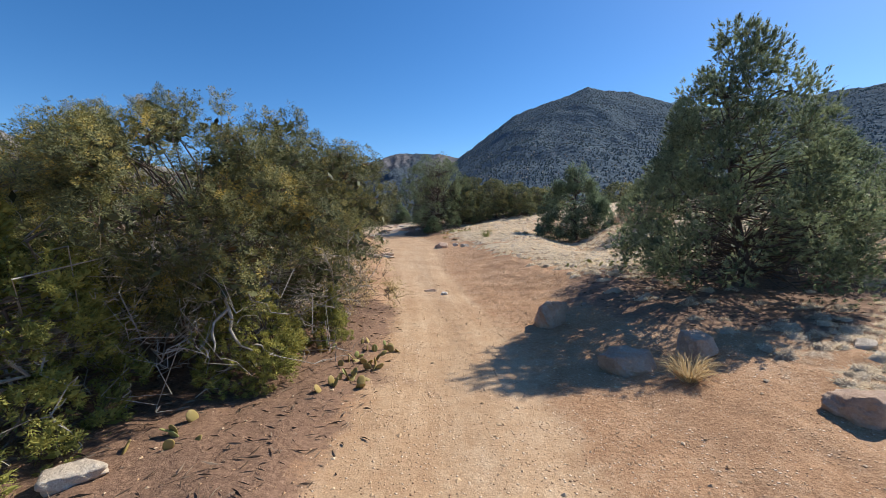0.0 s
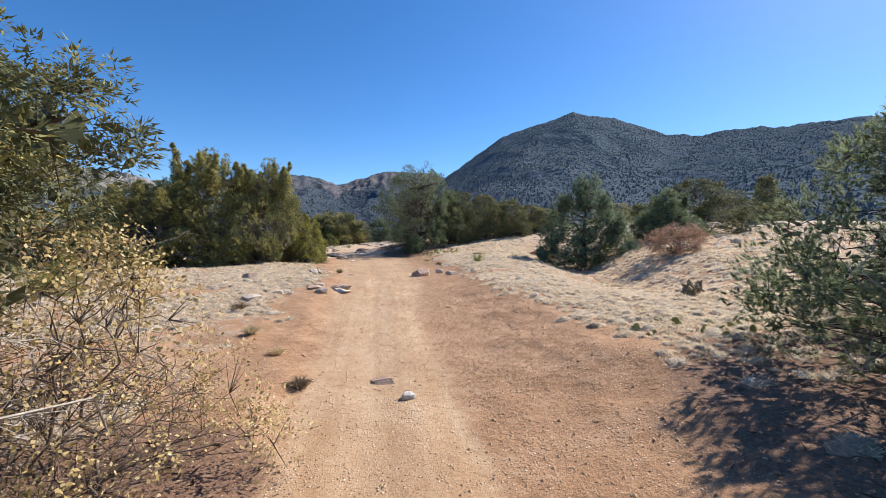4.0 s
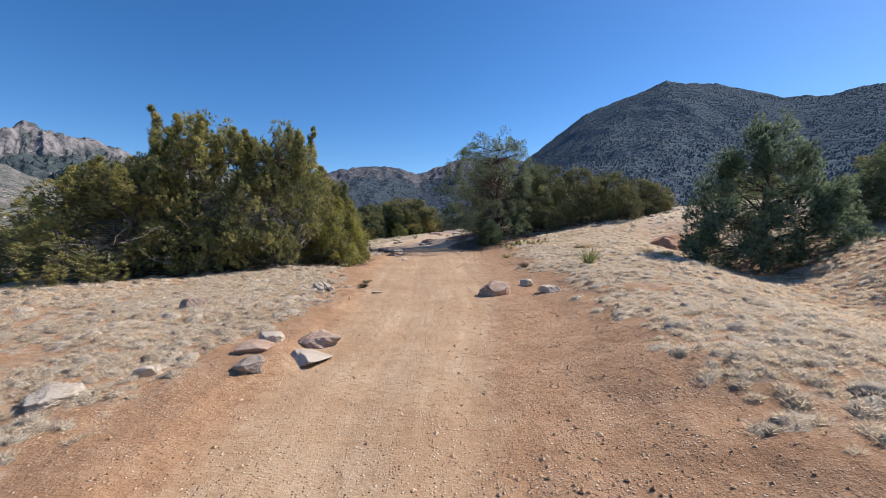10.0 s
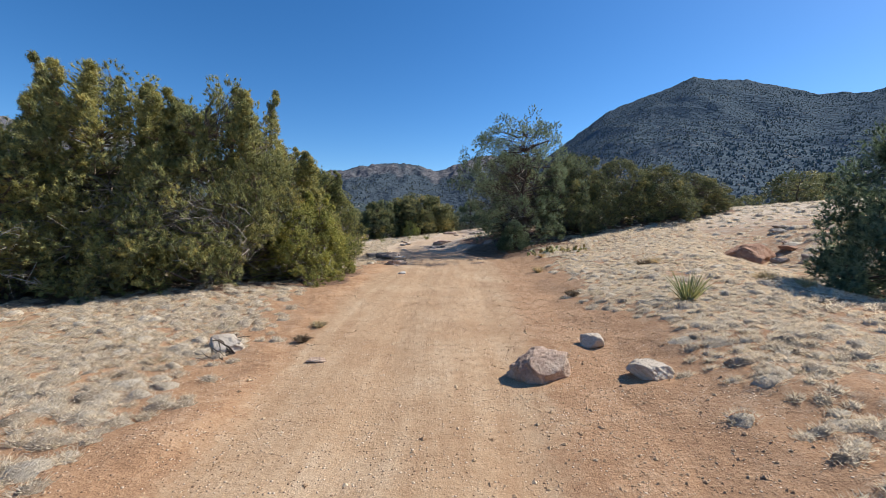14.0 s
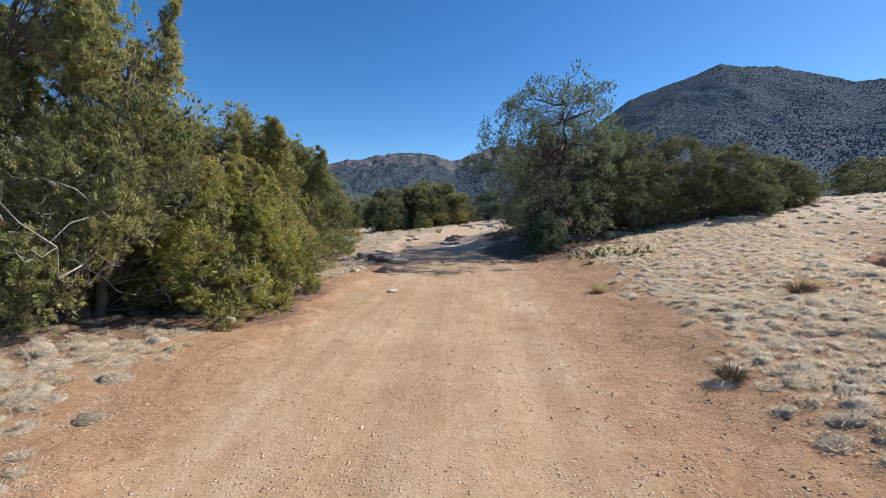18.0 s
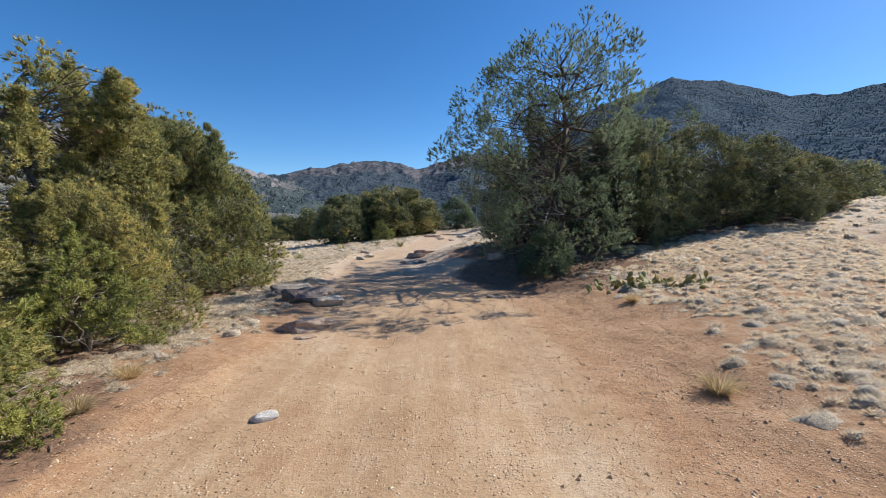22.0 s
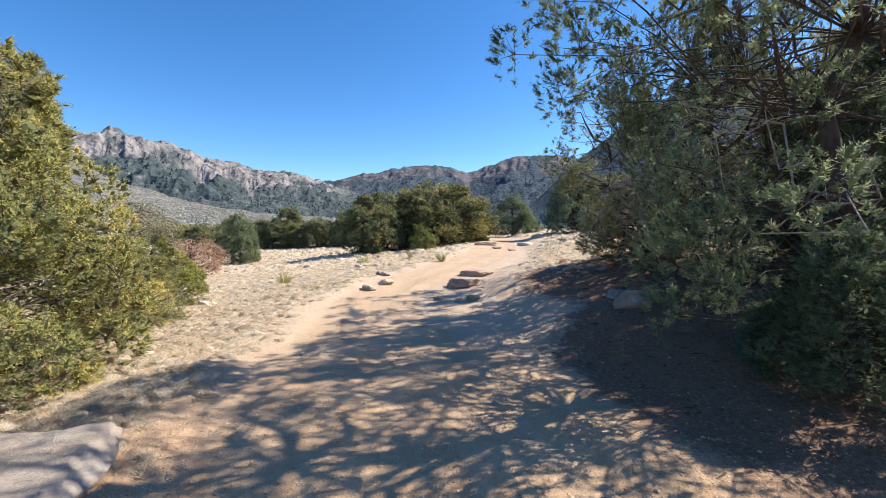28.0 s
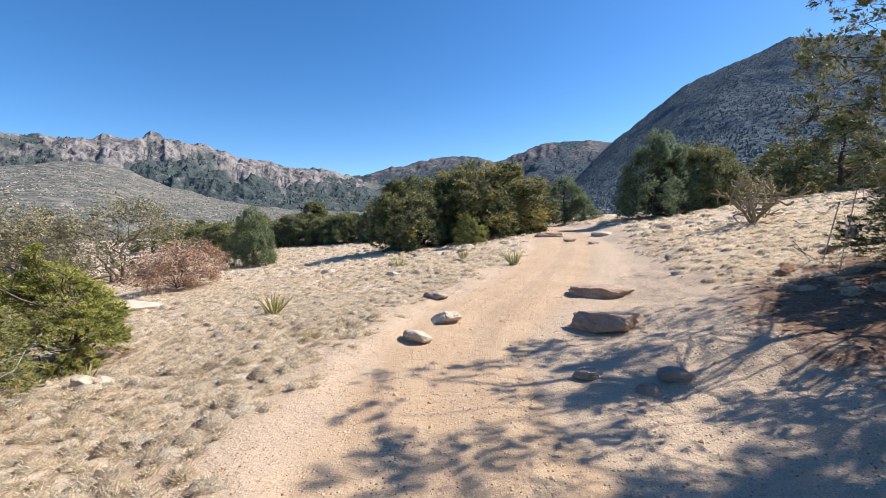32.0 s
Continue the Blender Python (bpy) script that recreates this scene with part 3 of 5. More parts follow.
def woods(name, label, ridge_data, count, size, mat, seed, stones=False, span=(0.01, 1.0), squat=1.0):
    """Small conifers, or boulders, standing all over a mountain side."""
    ob, R, A, Z, C = ridge_data
    rng = np.random.RandomState(seed)
    n, m = R.shape
    a = rng.uniform(1, n - 2, count)
    b = rng.uniform(*span, count) * (m - 8)
    i, j = a.astype(int), b.astype(int)
    fi, fj = a - i, b - j

    def bil(F):
        return F[i, j] * (1 - fi) * (1 - fj) + F[i + 1, j] * fi * (1 - fj) + F[i, j + 1] * (1 - fi) * fj + F[i + 1, j + 1] * fi * fj
    r, az, z = bil(R), bil(A), bil(Z)
    h = size * rng.uniform(0.4, 1.3, count) * (1 + 0.5 * fbm(a * 0.12, b * 0.12, seed, 3))
    p = np.stack([r * np.sin(az), r * np.cos(az), z - 0.3 * h], -1)
    keep = bil(C) < 0.35
    if stones:
        keep &= rng.uniform(-0.7, 0.5, count) < fbm(a * 0.05, b * 0.09, seed + 2, 4)
        p, h = p[keep], h[keep]
        n = len(p)
        base = np.array([(1, 0, 0), (0, 1, 0), (-1, 0, 0), (0, -1, 0), (0, 0, 0.8), (0, 0, -0.5)], float)
        v = base[None] * rng.uniform(0.4, 1.5, (n, 6, 1)) * h[:, None, None] * (0.8, 0.8, 0.85) + (p + np.stack([0 * h, 0 * h, 0.45 * h], -1))[:, None]
        t = (np.arange(n) * 6)[:, None, None] + np.array([(0, 1, 4), (1, 2, 4), (2, 3, 4), (3, 0, 4), (1, 0, 5), (2, 1, 5), (3, 2, 5), (0, 3, 5)])[None]
        return tagged(new(name, tri_mesh(name, v.reshape(-1, 3), t.reshape(-1, 3), mat)), label, "boulders", kind="stuff")
    v, t = spires(p[keep], h[keep] * 1.2 * squat, h[keep] * 0.42 / squat, rng)
    return tagged(new(name, tri_mesh(name, v, t, mat)), label, "trees", kind="stuff")


# Blue distance haze is put into these colours, except on the boulder slope.
HILL_MAT = mountain_material("hazed_wooded_hillside", (0.072, 0.092, 0.108), (0.115, 0.128, 0.143), (0.24, 0.235, 0.235), 0.12, -0.36)
CRAG_MAT = mountain_material("hazed_rocky_mountainside", (0.048, 0.062, 0.064), (0.142, 0.135, 0.14), (0.25, 0.232, 0.228), 0.06, -0.34)
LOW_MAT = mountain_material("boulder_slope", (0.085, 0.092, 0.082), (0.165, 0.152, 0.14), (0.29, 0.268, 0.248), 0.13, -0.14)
MESA_MAT = mountain_material("hazed_far_mountain", (0.048, 0.062, 0.076), (0.088, 0.090, 0.102), (0.155, 0.148, 0.155), 0.05, -0.38)
DEEP_TREE = leaf_material("hazed_conifers", [(0.2, (0.06, 0.078, 0.08)), (0.8, (0.10, 0.122, 0.12))], 0.9, 0.0)
FAR_TREE = leaf_material("hazed_far_conifers", [(0.2, (0.080, 0.105, 0.115)), (0.8, (0.125, 0.155, 0.16))], 0.9, 0.0)

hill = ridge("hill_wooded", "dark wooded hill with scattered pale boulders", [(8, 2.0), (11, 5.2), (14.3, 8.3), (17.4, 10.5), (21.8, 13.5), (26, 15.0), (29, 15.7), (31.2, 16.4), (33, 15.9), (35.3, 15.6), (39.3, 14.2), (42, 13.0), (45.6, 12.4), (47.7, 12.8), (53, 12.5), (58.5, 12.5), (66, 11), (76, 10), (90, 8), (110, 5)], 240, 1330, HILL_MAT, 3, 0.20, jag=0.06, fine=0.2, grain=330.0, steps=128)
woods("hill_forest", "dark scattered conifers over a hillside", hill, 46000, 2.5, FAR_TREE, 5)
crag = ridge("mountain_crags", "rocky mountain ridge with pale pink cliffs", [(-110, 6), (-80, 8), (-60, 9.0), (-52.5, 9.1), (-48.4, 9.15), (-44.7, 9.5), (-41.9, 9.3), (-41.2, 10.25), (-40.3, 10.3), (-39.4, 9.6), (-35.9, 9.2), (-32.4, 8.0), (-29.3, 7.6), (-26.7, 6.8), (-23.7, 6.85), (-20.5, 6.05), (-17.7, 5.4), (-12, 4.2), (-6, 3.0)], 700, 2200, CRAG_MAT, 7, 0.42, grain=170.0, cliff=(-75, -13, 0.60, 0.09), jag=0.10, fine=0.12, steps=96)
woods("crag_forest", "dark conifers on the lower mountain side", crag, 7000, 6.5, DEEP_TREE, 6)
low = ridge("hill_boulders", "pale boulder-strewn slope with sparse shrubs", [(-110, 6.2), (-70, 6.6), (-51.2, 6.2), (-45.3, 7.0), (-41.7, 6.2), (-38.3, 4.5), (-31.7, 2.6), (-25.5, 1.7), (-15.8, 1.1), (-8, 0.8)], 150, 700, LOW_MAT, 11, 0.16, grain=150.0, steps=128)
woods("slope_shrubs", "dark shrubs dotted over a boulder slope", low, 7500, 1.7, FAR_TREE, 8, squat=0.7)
mesa = ridge("mountain_far", "distant mountain with a notch, tinted haze blue", [(-40, 2), (-24, 4.6), (-18.5, 5.75), (-14, 6.7), (-7.9, 7.87), (-4.1, 8.03), (-1.9, 7.64), (0, 6.97), (3.3, 8.09), (6.9, 9.13), (11.8, 8.9), (16, 8.2), (24, 6), (34, 4)], 900, 3000, MESA_MAT, 13, 0.22, cliff=(-22, 18, 0.70, 0.12), jag=0.06, fine=0.2)
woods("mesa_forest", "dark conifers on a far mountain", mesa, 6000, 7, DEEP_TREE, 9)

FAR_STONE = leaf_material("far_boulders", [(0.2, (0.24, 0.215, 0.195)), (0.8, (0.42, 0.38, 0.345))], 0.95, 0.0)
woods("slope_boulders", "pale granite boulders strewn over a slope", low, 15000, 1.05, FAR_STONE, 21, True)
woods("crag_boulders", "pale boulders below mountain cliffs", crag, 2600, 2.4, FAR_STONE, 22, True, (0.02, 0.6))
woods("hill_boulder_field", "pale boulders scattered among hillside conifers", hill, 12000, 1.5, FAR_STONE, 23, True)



# ---- trees ----
def crown_blobs(rng, R, H, low, count, shape, size):
    """Centres and radii of the clumps that make an uneven crown."""
    out = []
    lump = rng.uniform(0, 6.28, 4)
    while len(out) < count:
        a, h = rng.uniform(0, 6.283), rng.uniform(0, 1)
        w = shape(h)
        w *= 1 + 0.22 * math.sin(2 * a + lump[0]) + 0.16 * math.sin(3 * a + lump[1] + 4 * h)
        rr = R * w * math.sqrt(rng.uniform(0.42, 1))
        z = low + (H - low) * h
        if w > 0.05 and rng.uniform(0, 1) < w + 0.08:
            out.append((rr * math.cos(a), rr * math.sin(a), z, size * rng.uniform(0.65, 1.25)))
    return np.array(out)


def ROUND(h):
    return min(1.0, 0.84 + 0.7 * h) * math.sqrt(max(0.0, 1 - h ** 2.3))


def BUSHY(h):
    return 1.0 - 0.48 * h if h < 0.7 else max(0.0, 0.66 - 1.7 * (h - 0.7))


def CONE(h):
    return max(0.05, 0.55 + 1.6 * h) if h < 0.28 else max(0.06, 1.0 - 1.18 * (h - 0.28))


def PINE(h):
    return 0.85 + 1.2 * h if h < 0.13 else 0.08 + 0.93 * max(0.0, 1 - ((h - 0.13) / 0.87) ** 1.25)


def OPEN_TOP(h):
    return 0.6 if h < 0.3 else (0.55 if h < 0.42 else (0.95 if h < 0.72 else max(0.0, 0.95 - 2.2 * (h - 0.72))))


def HIGH(h):
    return 0.55 + 1.1 * h if h < 0.4 else (1.0 if h < 0.7 else max(0.0, 1.0 - 1.9 * (h - 0.7)))


GROUPS = {"juniper_tree": "junipers", "pinyon_pine": "pinyon pines", "juniper_bush": "young juniper bushes", "leafy_shrub": "leafy shrubs", "oak_shrub": "scrub oaks", "grey_shrub": "grey meadow shrubs"}


def foliage(rng, B, kind, tufts, leaves, long_, wide, size, fill, rise):
    """Rounded boughs: tufts of small sprays over the upper side of each clump, sprays darkened for shade inside it."""
    n = len(B)
    c = B[:, None, :3]
    away = unit(c * (1, 1, 0) + (0, 0, 1e-3))
    way = unit(away * 0.55 + unit(rng.normal(0, 1, (n, tufts, 3))) * 1.15 + (0, 0, 0.4))
    reach = B[:, 3:4] * rng.uniform(0.55, 1.0, (n, tufts)) ** 0.7
    reach = reach * np.where(rng.uniform(0, 1, (n, tufts)) < 0.08, 1.25, 1.0)
    at = c + way * reach[..., None] * (0.9, 0.9, 1.1)
    axis = unit(way * 0.9 + away * 0.25 + (0, 0, rise) + rng.normal(0, 0.3, (n, tufts, 3)))
    # Tufts that face up get a lighter tone: top light put into the colour.
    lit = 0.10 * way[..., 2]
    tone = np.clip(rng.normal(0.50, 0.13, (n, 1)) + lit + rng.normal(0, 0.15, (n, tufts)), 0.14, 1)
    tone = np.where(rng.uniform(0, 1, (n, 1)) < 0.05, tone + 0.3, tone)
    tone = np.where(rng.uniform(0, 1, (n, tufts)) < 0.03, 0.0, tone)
    big = size * rng.uniform(0.6, 1.35, (n, tufts))
    foot, end = np.broadcast_to(c, at.shape), at
    # the sprays inside
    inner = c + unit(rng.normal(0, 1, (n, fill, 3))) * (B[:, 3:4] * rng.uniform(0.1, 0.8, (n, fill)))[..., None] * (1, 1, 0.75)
    at, axis, tone, big = at.reshape(-1, 1, 3), axis.reshape(-1, 1, 3), tone.ravel(), big.reshape(-1, 1, 1)
    m = len(tone)
    round_ = rng.normal(0, 1, (m, leaves, 3))
    round_ = unit(round_ - axis * (round_ * axis).sum(-1, keepdims=True))
    s = rng.uniform(-0.7, 0.7, (m, leaves, 1))
    girth = np.sqrt(np.maximum(0.05, 1 - s ** 2))
    if kind == 'leaf':
        p = at + axis * s * big + round_ * big * rng.uniform(0, 0.8, (m, leaves, 1))
        d = unit(rng.normal(0, 1, (m, leaves, 3)) + round_ * 0.5)
    elif kind == 'spray':
        p = at + axis * s * big * 0.8 + round_ * big * girth * rng.uniform(0.15, 0.5, (m, leaves, 1))
        d = unit(axis * (0.35 + 0.9 * s) + round_ * girth + rng.normal(0, 0.3, (m, leaves, 3)))
    else:
        p = at + axis * s * big * 0.9 + round_ * big * 0.12
        d = unit(axis * (0.45 + 0.6 * s) + round_ + rng.normal(0, 0.25, (m, leaves, 3)))
    p, d = p.reshape(-1, 3), d.reshape(-1, 3)
    L = long_ * rng.uniform(0.6, 1.25, (len(p), 1))
    outward = np.repeat(way.reshape(-1, 3), leaves, 0) + (0, 0, 0.25) + rng.normal(0, 0.35, p.shape)
    side = unit(np.cross(d, outward)) * (wide * rng.uniform(0.7, 1.3, (len(p), 1)))
    if kind == 'leaf':
        mid = p + d * L * 0.5
        pieces = [(np.stack([p, mid + side, p + d * L, mid - side], 1).reshape(-1, 3), ((np.arange(len(p)) * 4)[:, None, None] + np.array([(0, 1, 2), (0, 2, 3)])[None]).reshape(-1, 3))]
        shade = [np.repeat(tone, leaves * 4)]
    else:
        pieces = [(np.stack([p - side, p + side, p + d * L], 1).reshape(-1, 3), np.arange(len(p) * 3).reshape(-1, 3))]
        shade = [np.repeat(np.clip(np.repeat(tone, leaves) + rng.normal(0, 0.06, len(p)), 0, 1), 3)]
    if kind != 'leaf' and leaves < 40:
        # each tuft is close-set round its twig, its core toned darker for inner shade
        u = unit(np.cross(axis, (0.3, 0.5, 0.8)))
        w = np.cross(axis, u)
        ring = [at + axis * big * rng.uniform(-0.12, 0.18, (m, 1, 1)) + (u * math.cos(q) + w * math.sin(q)) * big * rng.uniform(0.16, 0.30, (m, 1, 1)) * (1.0 if kind == 'spray' else 0.7) for q in (0.0, 1.571, 3.142, 4.712)]
        v = np.concatenate([at - axis * big * 0.4] + ring + [at + axis * big * 0.5], 1)
        t = np.array([(0, 2, 1), (0, 3, 2), (0, 4, 3), (0, 1, 4), (5, 1, 2), (5, 2, 3), (5, 3, 4), (5, 4, 1)])
        pieces.append((v.reshape(-1, 3), ((np.arange(m) * 6)[:, None, None] + t[None]).reshape(-1, 3)))
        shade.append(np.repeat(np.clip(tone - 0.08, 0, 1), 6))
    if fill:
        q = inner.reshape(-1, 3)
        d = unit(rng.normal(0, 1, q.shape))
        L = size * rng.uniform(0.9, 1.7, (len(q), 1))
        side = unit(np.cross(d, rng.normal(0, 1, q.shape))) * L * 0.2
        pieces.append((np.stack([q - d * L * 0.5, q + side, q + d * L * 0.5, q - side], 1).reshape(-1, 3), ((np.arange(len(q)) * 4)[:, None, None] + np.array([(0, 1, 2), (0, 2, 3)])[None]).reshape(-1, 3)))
        # shade within the clump, put in as a low tone
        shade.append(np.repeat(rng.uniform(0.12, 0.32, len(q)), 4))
    v, t = merged(pieces)
    # the bare wood of the shoots
    w = unit(np.cross(way, rng.normal(0, 1, way.shape))) * 0.004
    wood = np.stack([foot - w, foot + w, end], 2)[:, ::3].reshape(-1, 3)
    return v, t, np.concatenate(shade), wood, np.arange(len(wood)).reshape(-1, 3)


def tree(name, seed, R, H, low, boughs, size, shape, leaf, kind, bark, stems, label, category, grow, dead=0, leaders=0, thin=1.0, rise=0.5):
    """A tree: trunk, limbs, twigs and crown. grow: tufts a bough, sprays a tuft, their length, width, the tuft's size and the sprays inside."""
    rng = np.random.RandomState(seed)
    root = tagged(new(name), label, category, GROUPS[name])
    B = crown_blobs(rng, R, H, low, boughs, shape, size)
    for _ in range(leaders):
        a, q = rng.uniform(0, 6.283), R * rng.uniform(0.1, 0.72)
        z0, tall = H * rng.uniform(0.62, 0.8), rng.uniform(0.6, 1.15)
        for step in range(8):
            f = step / 7
            B = np.vstack([B, (q * math.cos(a) + rng.normal(0, 0.05), q * math.sin(a) + rng.normal(0, 0.05), z0 + tall * f, size * (0.75 - 0.55 * f))])
    # trunk or stems
    tips, trunk = [], []
    for s in range(stems):
        a = rng.uniform(0, 6.28) if stems > 1 else 0
        lean = R * (0.35 if stems > 1 else 0.06)
        top = (math.cos(a) * lean, math.sin(a) * lean, H * (rng.uniform(0.55, 0.75) if stems > 1 else 0.88))
        line = bent(rng, (math.cos(a) * 0.06 * stems * 0.5, math.sin(a) * 0.06 * stems * 0.5, -0.12), top, 9, 0.16 if stems > 1 else 0.05)
        rad = np.linspace(0.028 * H ** 0.8 / stems ** 0.3 + 0.02, 0.01, 9)
        rad[0] *= 1.4
        rad *= thin
        trunk.append(tube(line, rad, 8))
        tips.append(line)
    stem = part("trunk", tri_mesh("trunk", *merged(trunk), bark, True), root)
    allp = np.concatenate([t[1:] for t in tips])
    twigs = []
    order = np.argsort(-B[:, 3])
    for n, k in enumerate(order):
        c = B[k, :3]
        cost = np.linalg.norm(allp - c, axis=1) + np.maximum(0, allp[:, 2] - c[2] + 0.15) * 1.5
        start = allp[np.argmin(cost)]
        line = bent(rng, start, c, 6, 0.22, 0.05)
        if n < 9:
            v, t = tube(line, np.linspace(0.017 * H ** 0.6, 0.006, 6) * thin, 6)
            part("limb", tri_mesh("limb", v, t, bark, True), stem)
        else:
            twigs.append(tube(line, np.linspace(0.013, 0.004, 6) * thin, 4))
    if dead:
        grey = []
        for _ in range(dead):
            a = rng.uniform(0, 6.28)
            s = np.array((math.cos(a) * 0.15, math.sin(a) * 0.15, rng.uniform(0.2, 0.45) * H))
            far = R * rng.uniform(0.6, 1.0)
            e = np.array((math.cos(a) * far, math.sin(a) * far, rng.uniform(0.08, 0.45) * H))
            line = bent(rng, s, e, 12, 0.42, 0.1)
            grey.append(tube(line, np.linspace(0.014, 0.0025, 12) * rng.uniform(0.6, 1.1) * thin, 5))
            for q in range(7):
                i = rng.randint(3, 12)
                grey.append(tube(bent(rng, line[i], line[i] + rng.normal(0, 0.17, 3) * (1, 1, 0.8), 5, 0.4), np.linspace(0.005, 0.0018, 5) * thin ** 0.5, 3))
        tagged(part("dead_wood", tri_mesh("dead_wood", *merged(grey), DEAD if kind != 'leaf' else BARK), root, "bleached bare dead branches" if kind != 'leaf' else "fine bare brown twigs"), kind="stuff")
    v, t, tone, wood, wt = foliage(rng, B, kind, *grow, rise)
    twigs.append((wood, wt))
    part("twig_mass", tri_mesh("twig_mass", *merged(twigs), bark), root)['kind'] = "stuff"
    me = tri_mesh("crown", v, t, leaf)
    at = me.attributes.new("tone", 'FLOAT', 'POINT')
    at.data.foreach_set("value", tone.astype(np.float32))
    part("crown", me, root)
    return root


def put(ob, x, y, turn=0.0, s=1.0, sz=None, sink=0.05, first=False, label="", spread=None):
    """Stands a tree, or a copy of it, on the ground."""
    m = pose(x, y, float(height(x, y)) - sink, 0, 0, turn) @ Matrix.Diagonal((s, s, sz or s, 1))
    if first:
        ob.matrix_basis = m
    else:
        ob = copy_thing(ob, m)
    if label:
        ob["label"] = label
    if spread:
        TREES.append((x, y, spread))
    return ob


JL = "olive-green juniper with shaggy sprays and dead lower twigs"
PL = "dark green pinyon pine standing in dry ground"
YL = "yellow-leaved straggling shrub with many bare twigs"
jun_start = tree("juniper_tree", 20, 1.95, 2.95, 0.6, 240, 0.30, HIGH, JUNIPER_SHADED, 'spray', BARK, 4, "big shaggy juniper with bare grey twigs below", "tree", (40, 66, 0.021, 0.0038, 0.080, 30), 210)
jun_a = tree("juniper_tree", 21, 2.0, 3.8, 0.25, 190, 0.34, BUSHY, JUNIPER, 'spray', BARK, 4, JL, "tree", (32, 39, 0.027, 0.0048, 0.090, 12), 40, 12)
jun_b = tree("juniper_tree", 22, 1.8, 3.9, 0.2, 180, 0.33, BUSHY, JUNIPER, 'spray', BARK, 3, JL, "tree", (32, 39, 0.027, 0.0048, 0.090, 12), 40, 11)
jun_c = tree("juniper_tree", 23, 1.7, 3.4, 0.15, 140, 0.34, ROUND, JUNIPER_DARK, 'spray', BARK, 3, "dark green rounded juniper with shaggy sprays", "tree", (28, 20, 0.046, 0.0080, 0.105, 14), 8)
jun_thin = tree("juniper_tree", 28, 2.75, 4.7, 0.5, 160, 0.33, HIGH, JUNIPER_DARK, 'spray', BARK_DARK, 4, "wide thin-crowned juniper with many bare twigs", "tree", (22, 24, 0.038, 0.0056, 0.085, 2), 60, 5)
jun_far = tree("juniper_tree", 24, 1.8, 3.2, 0.05, 175, 0.38, ROUND, JUNIPER_DARK, 'spray', BARK_DARK, 2, "dark rounded juniper on the open slope", "tree", (28, 12, 0.085, 0.016, 0.14, 20))
bush = tree("juniper_bush", 25, 0.8, 1.5, 0.05, 56, 0.21, BUSHY, JUNIPER_BRIGHT, 'spray', BARK, 3, "bright yellow-green young juniper bush", "bush", (30, 39, 0.022, 0.0038, 0.070, 10), 4, 2)
pin_a = tree("pinyon_pine", 31, 2.1, 4.5, 0.25, 300, 0.31, PINE, PINYON, 'needle', BARK_DARK, 1, PL, "tree", (30, 30, 0.034, 0.0036, 0.08, 18), 6, 0, 1.0, 0.8)
pin_b = tree("pinyon_pine", 32, 3.1, 5.9, 0.2, 250, 0.32, OPEN_TOP, PINYON, 'needle', BARK_DARK, 1, "open-crowned pinyon pine beside the trail", "tree", (32, 31, 0.034, 0.0040, 0.085, 0), 4, 0, 1.0, 0.7)
pin_far = tree("pinyon_pine", 33, 1.9, 4.1, 0.1, 210, 0.34, PINE, PINYON, 'needle', BARK_DARK, 1, PL, "tree", (30, 18, 0.06, 0.0065, 0.10, 34), 0, 2, 1.0, 0.7)
jun_tiny = tree("juniper_tree", 26, 1.8, 3.2, 0.1, 50, 0.5, ROUND, JUNIPER_DARK, 'spray', BARK_DARK, 1, "distant dark juniper on the slope", "tree", (10, 8, 0.17, 0.045, 0.2, 12))
pin_tiny = tree("pinyon_pine", 27, 1.4, 3.9, 0.1, 60, 0.4, CONE, JUNIPER_DARK, 'spray', BARK_DARK, 1, "distant dark pinyon pine on the slope", "tree", (10, 8, 0.15, 0.04, 0.18, 12))
shrub = tree("leafy_shrub", 41, 0.95, 1.7, 0.2, 90, 0.26, BUSHY, YELLOW_LEAF, 'leaf', BARK, 9, YL, "shrub", (24, 6, 0.03, 0.008, 0.09, 0), 80, 0, 0.35)
oak = tree("oak_shrub", 42, 1.3, 1.7, 0.15, 70, 0.34, ROUND, OAK_DRY, 'leaf', BARK_DARK, 6, "rusty brown dry-leaved scrub oak", "shrub", (24, 6, 0.06, 0.018, 0.12, 10))
sage = tree("grey_shrub", 43, 2.2, 3.4, 0.2, 70, 0.5, ROUND, GREY_LEAF, 'leaf', BARK, 5, "pale grey-green leafless shrub in the meadow", "shrub", (30, 6, 0.09, 0.022, 0.2, 8), 10)

# a bleached forked limb hanging out of the big juniper
limb_rng = np.random.RandomState(61)
fork = []
for a, b, r in (((-0.1, -0.9, 1.75), (-0.3, -1.5, 0.95), 0.024), ((-0.3, -1.5, 0.95), (-0.5, -1.66, 0.62), 0.015), ((-0.3, -1.5, 0.95), (-0.2, -1.72, 0.55), 0.016), ((-0.24, -1.36, 1.15), (0.1, -1.75, 0.85), 0.011), ((-0.2, -1.72, 0.62), (0.0, -1.8, 0.42), 0.008), ((-0.27, -1.42, 1.05), (-0.62, -1.6, 1.0), 0.009)):
    fork.append(tube(bent(limb_rng, a, b, 6, 0.16), np.linspace(r, r * 0.5, 6), 6))
part("dead_limb", tri_mesh("dead_limb", *merged(fork), DEAD, True), jun_start, "bleached forked dead limb")

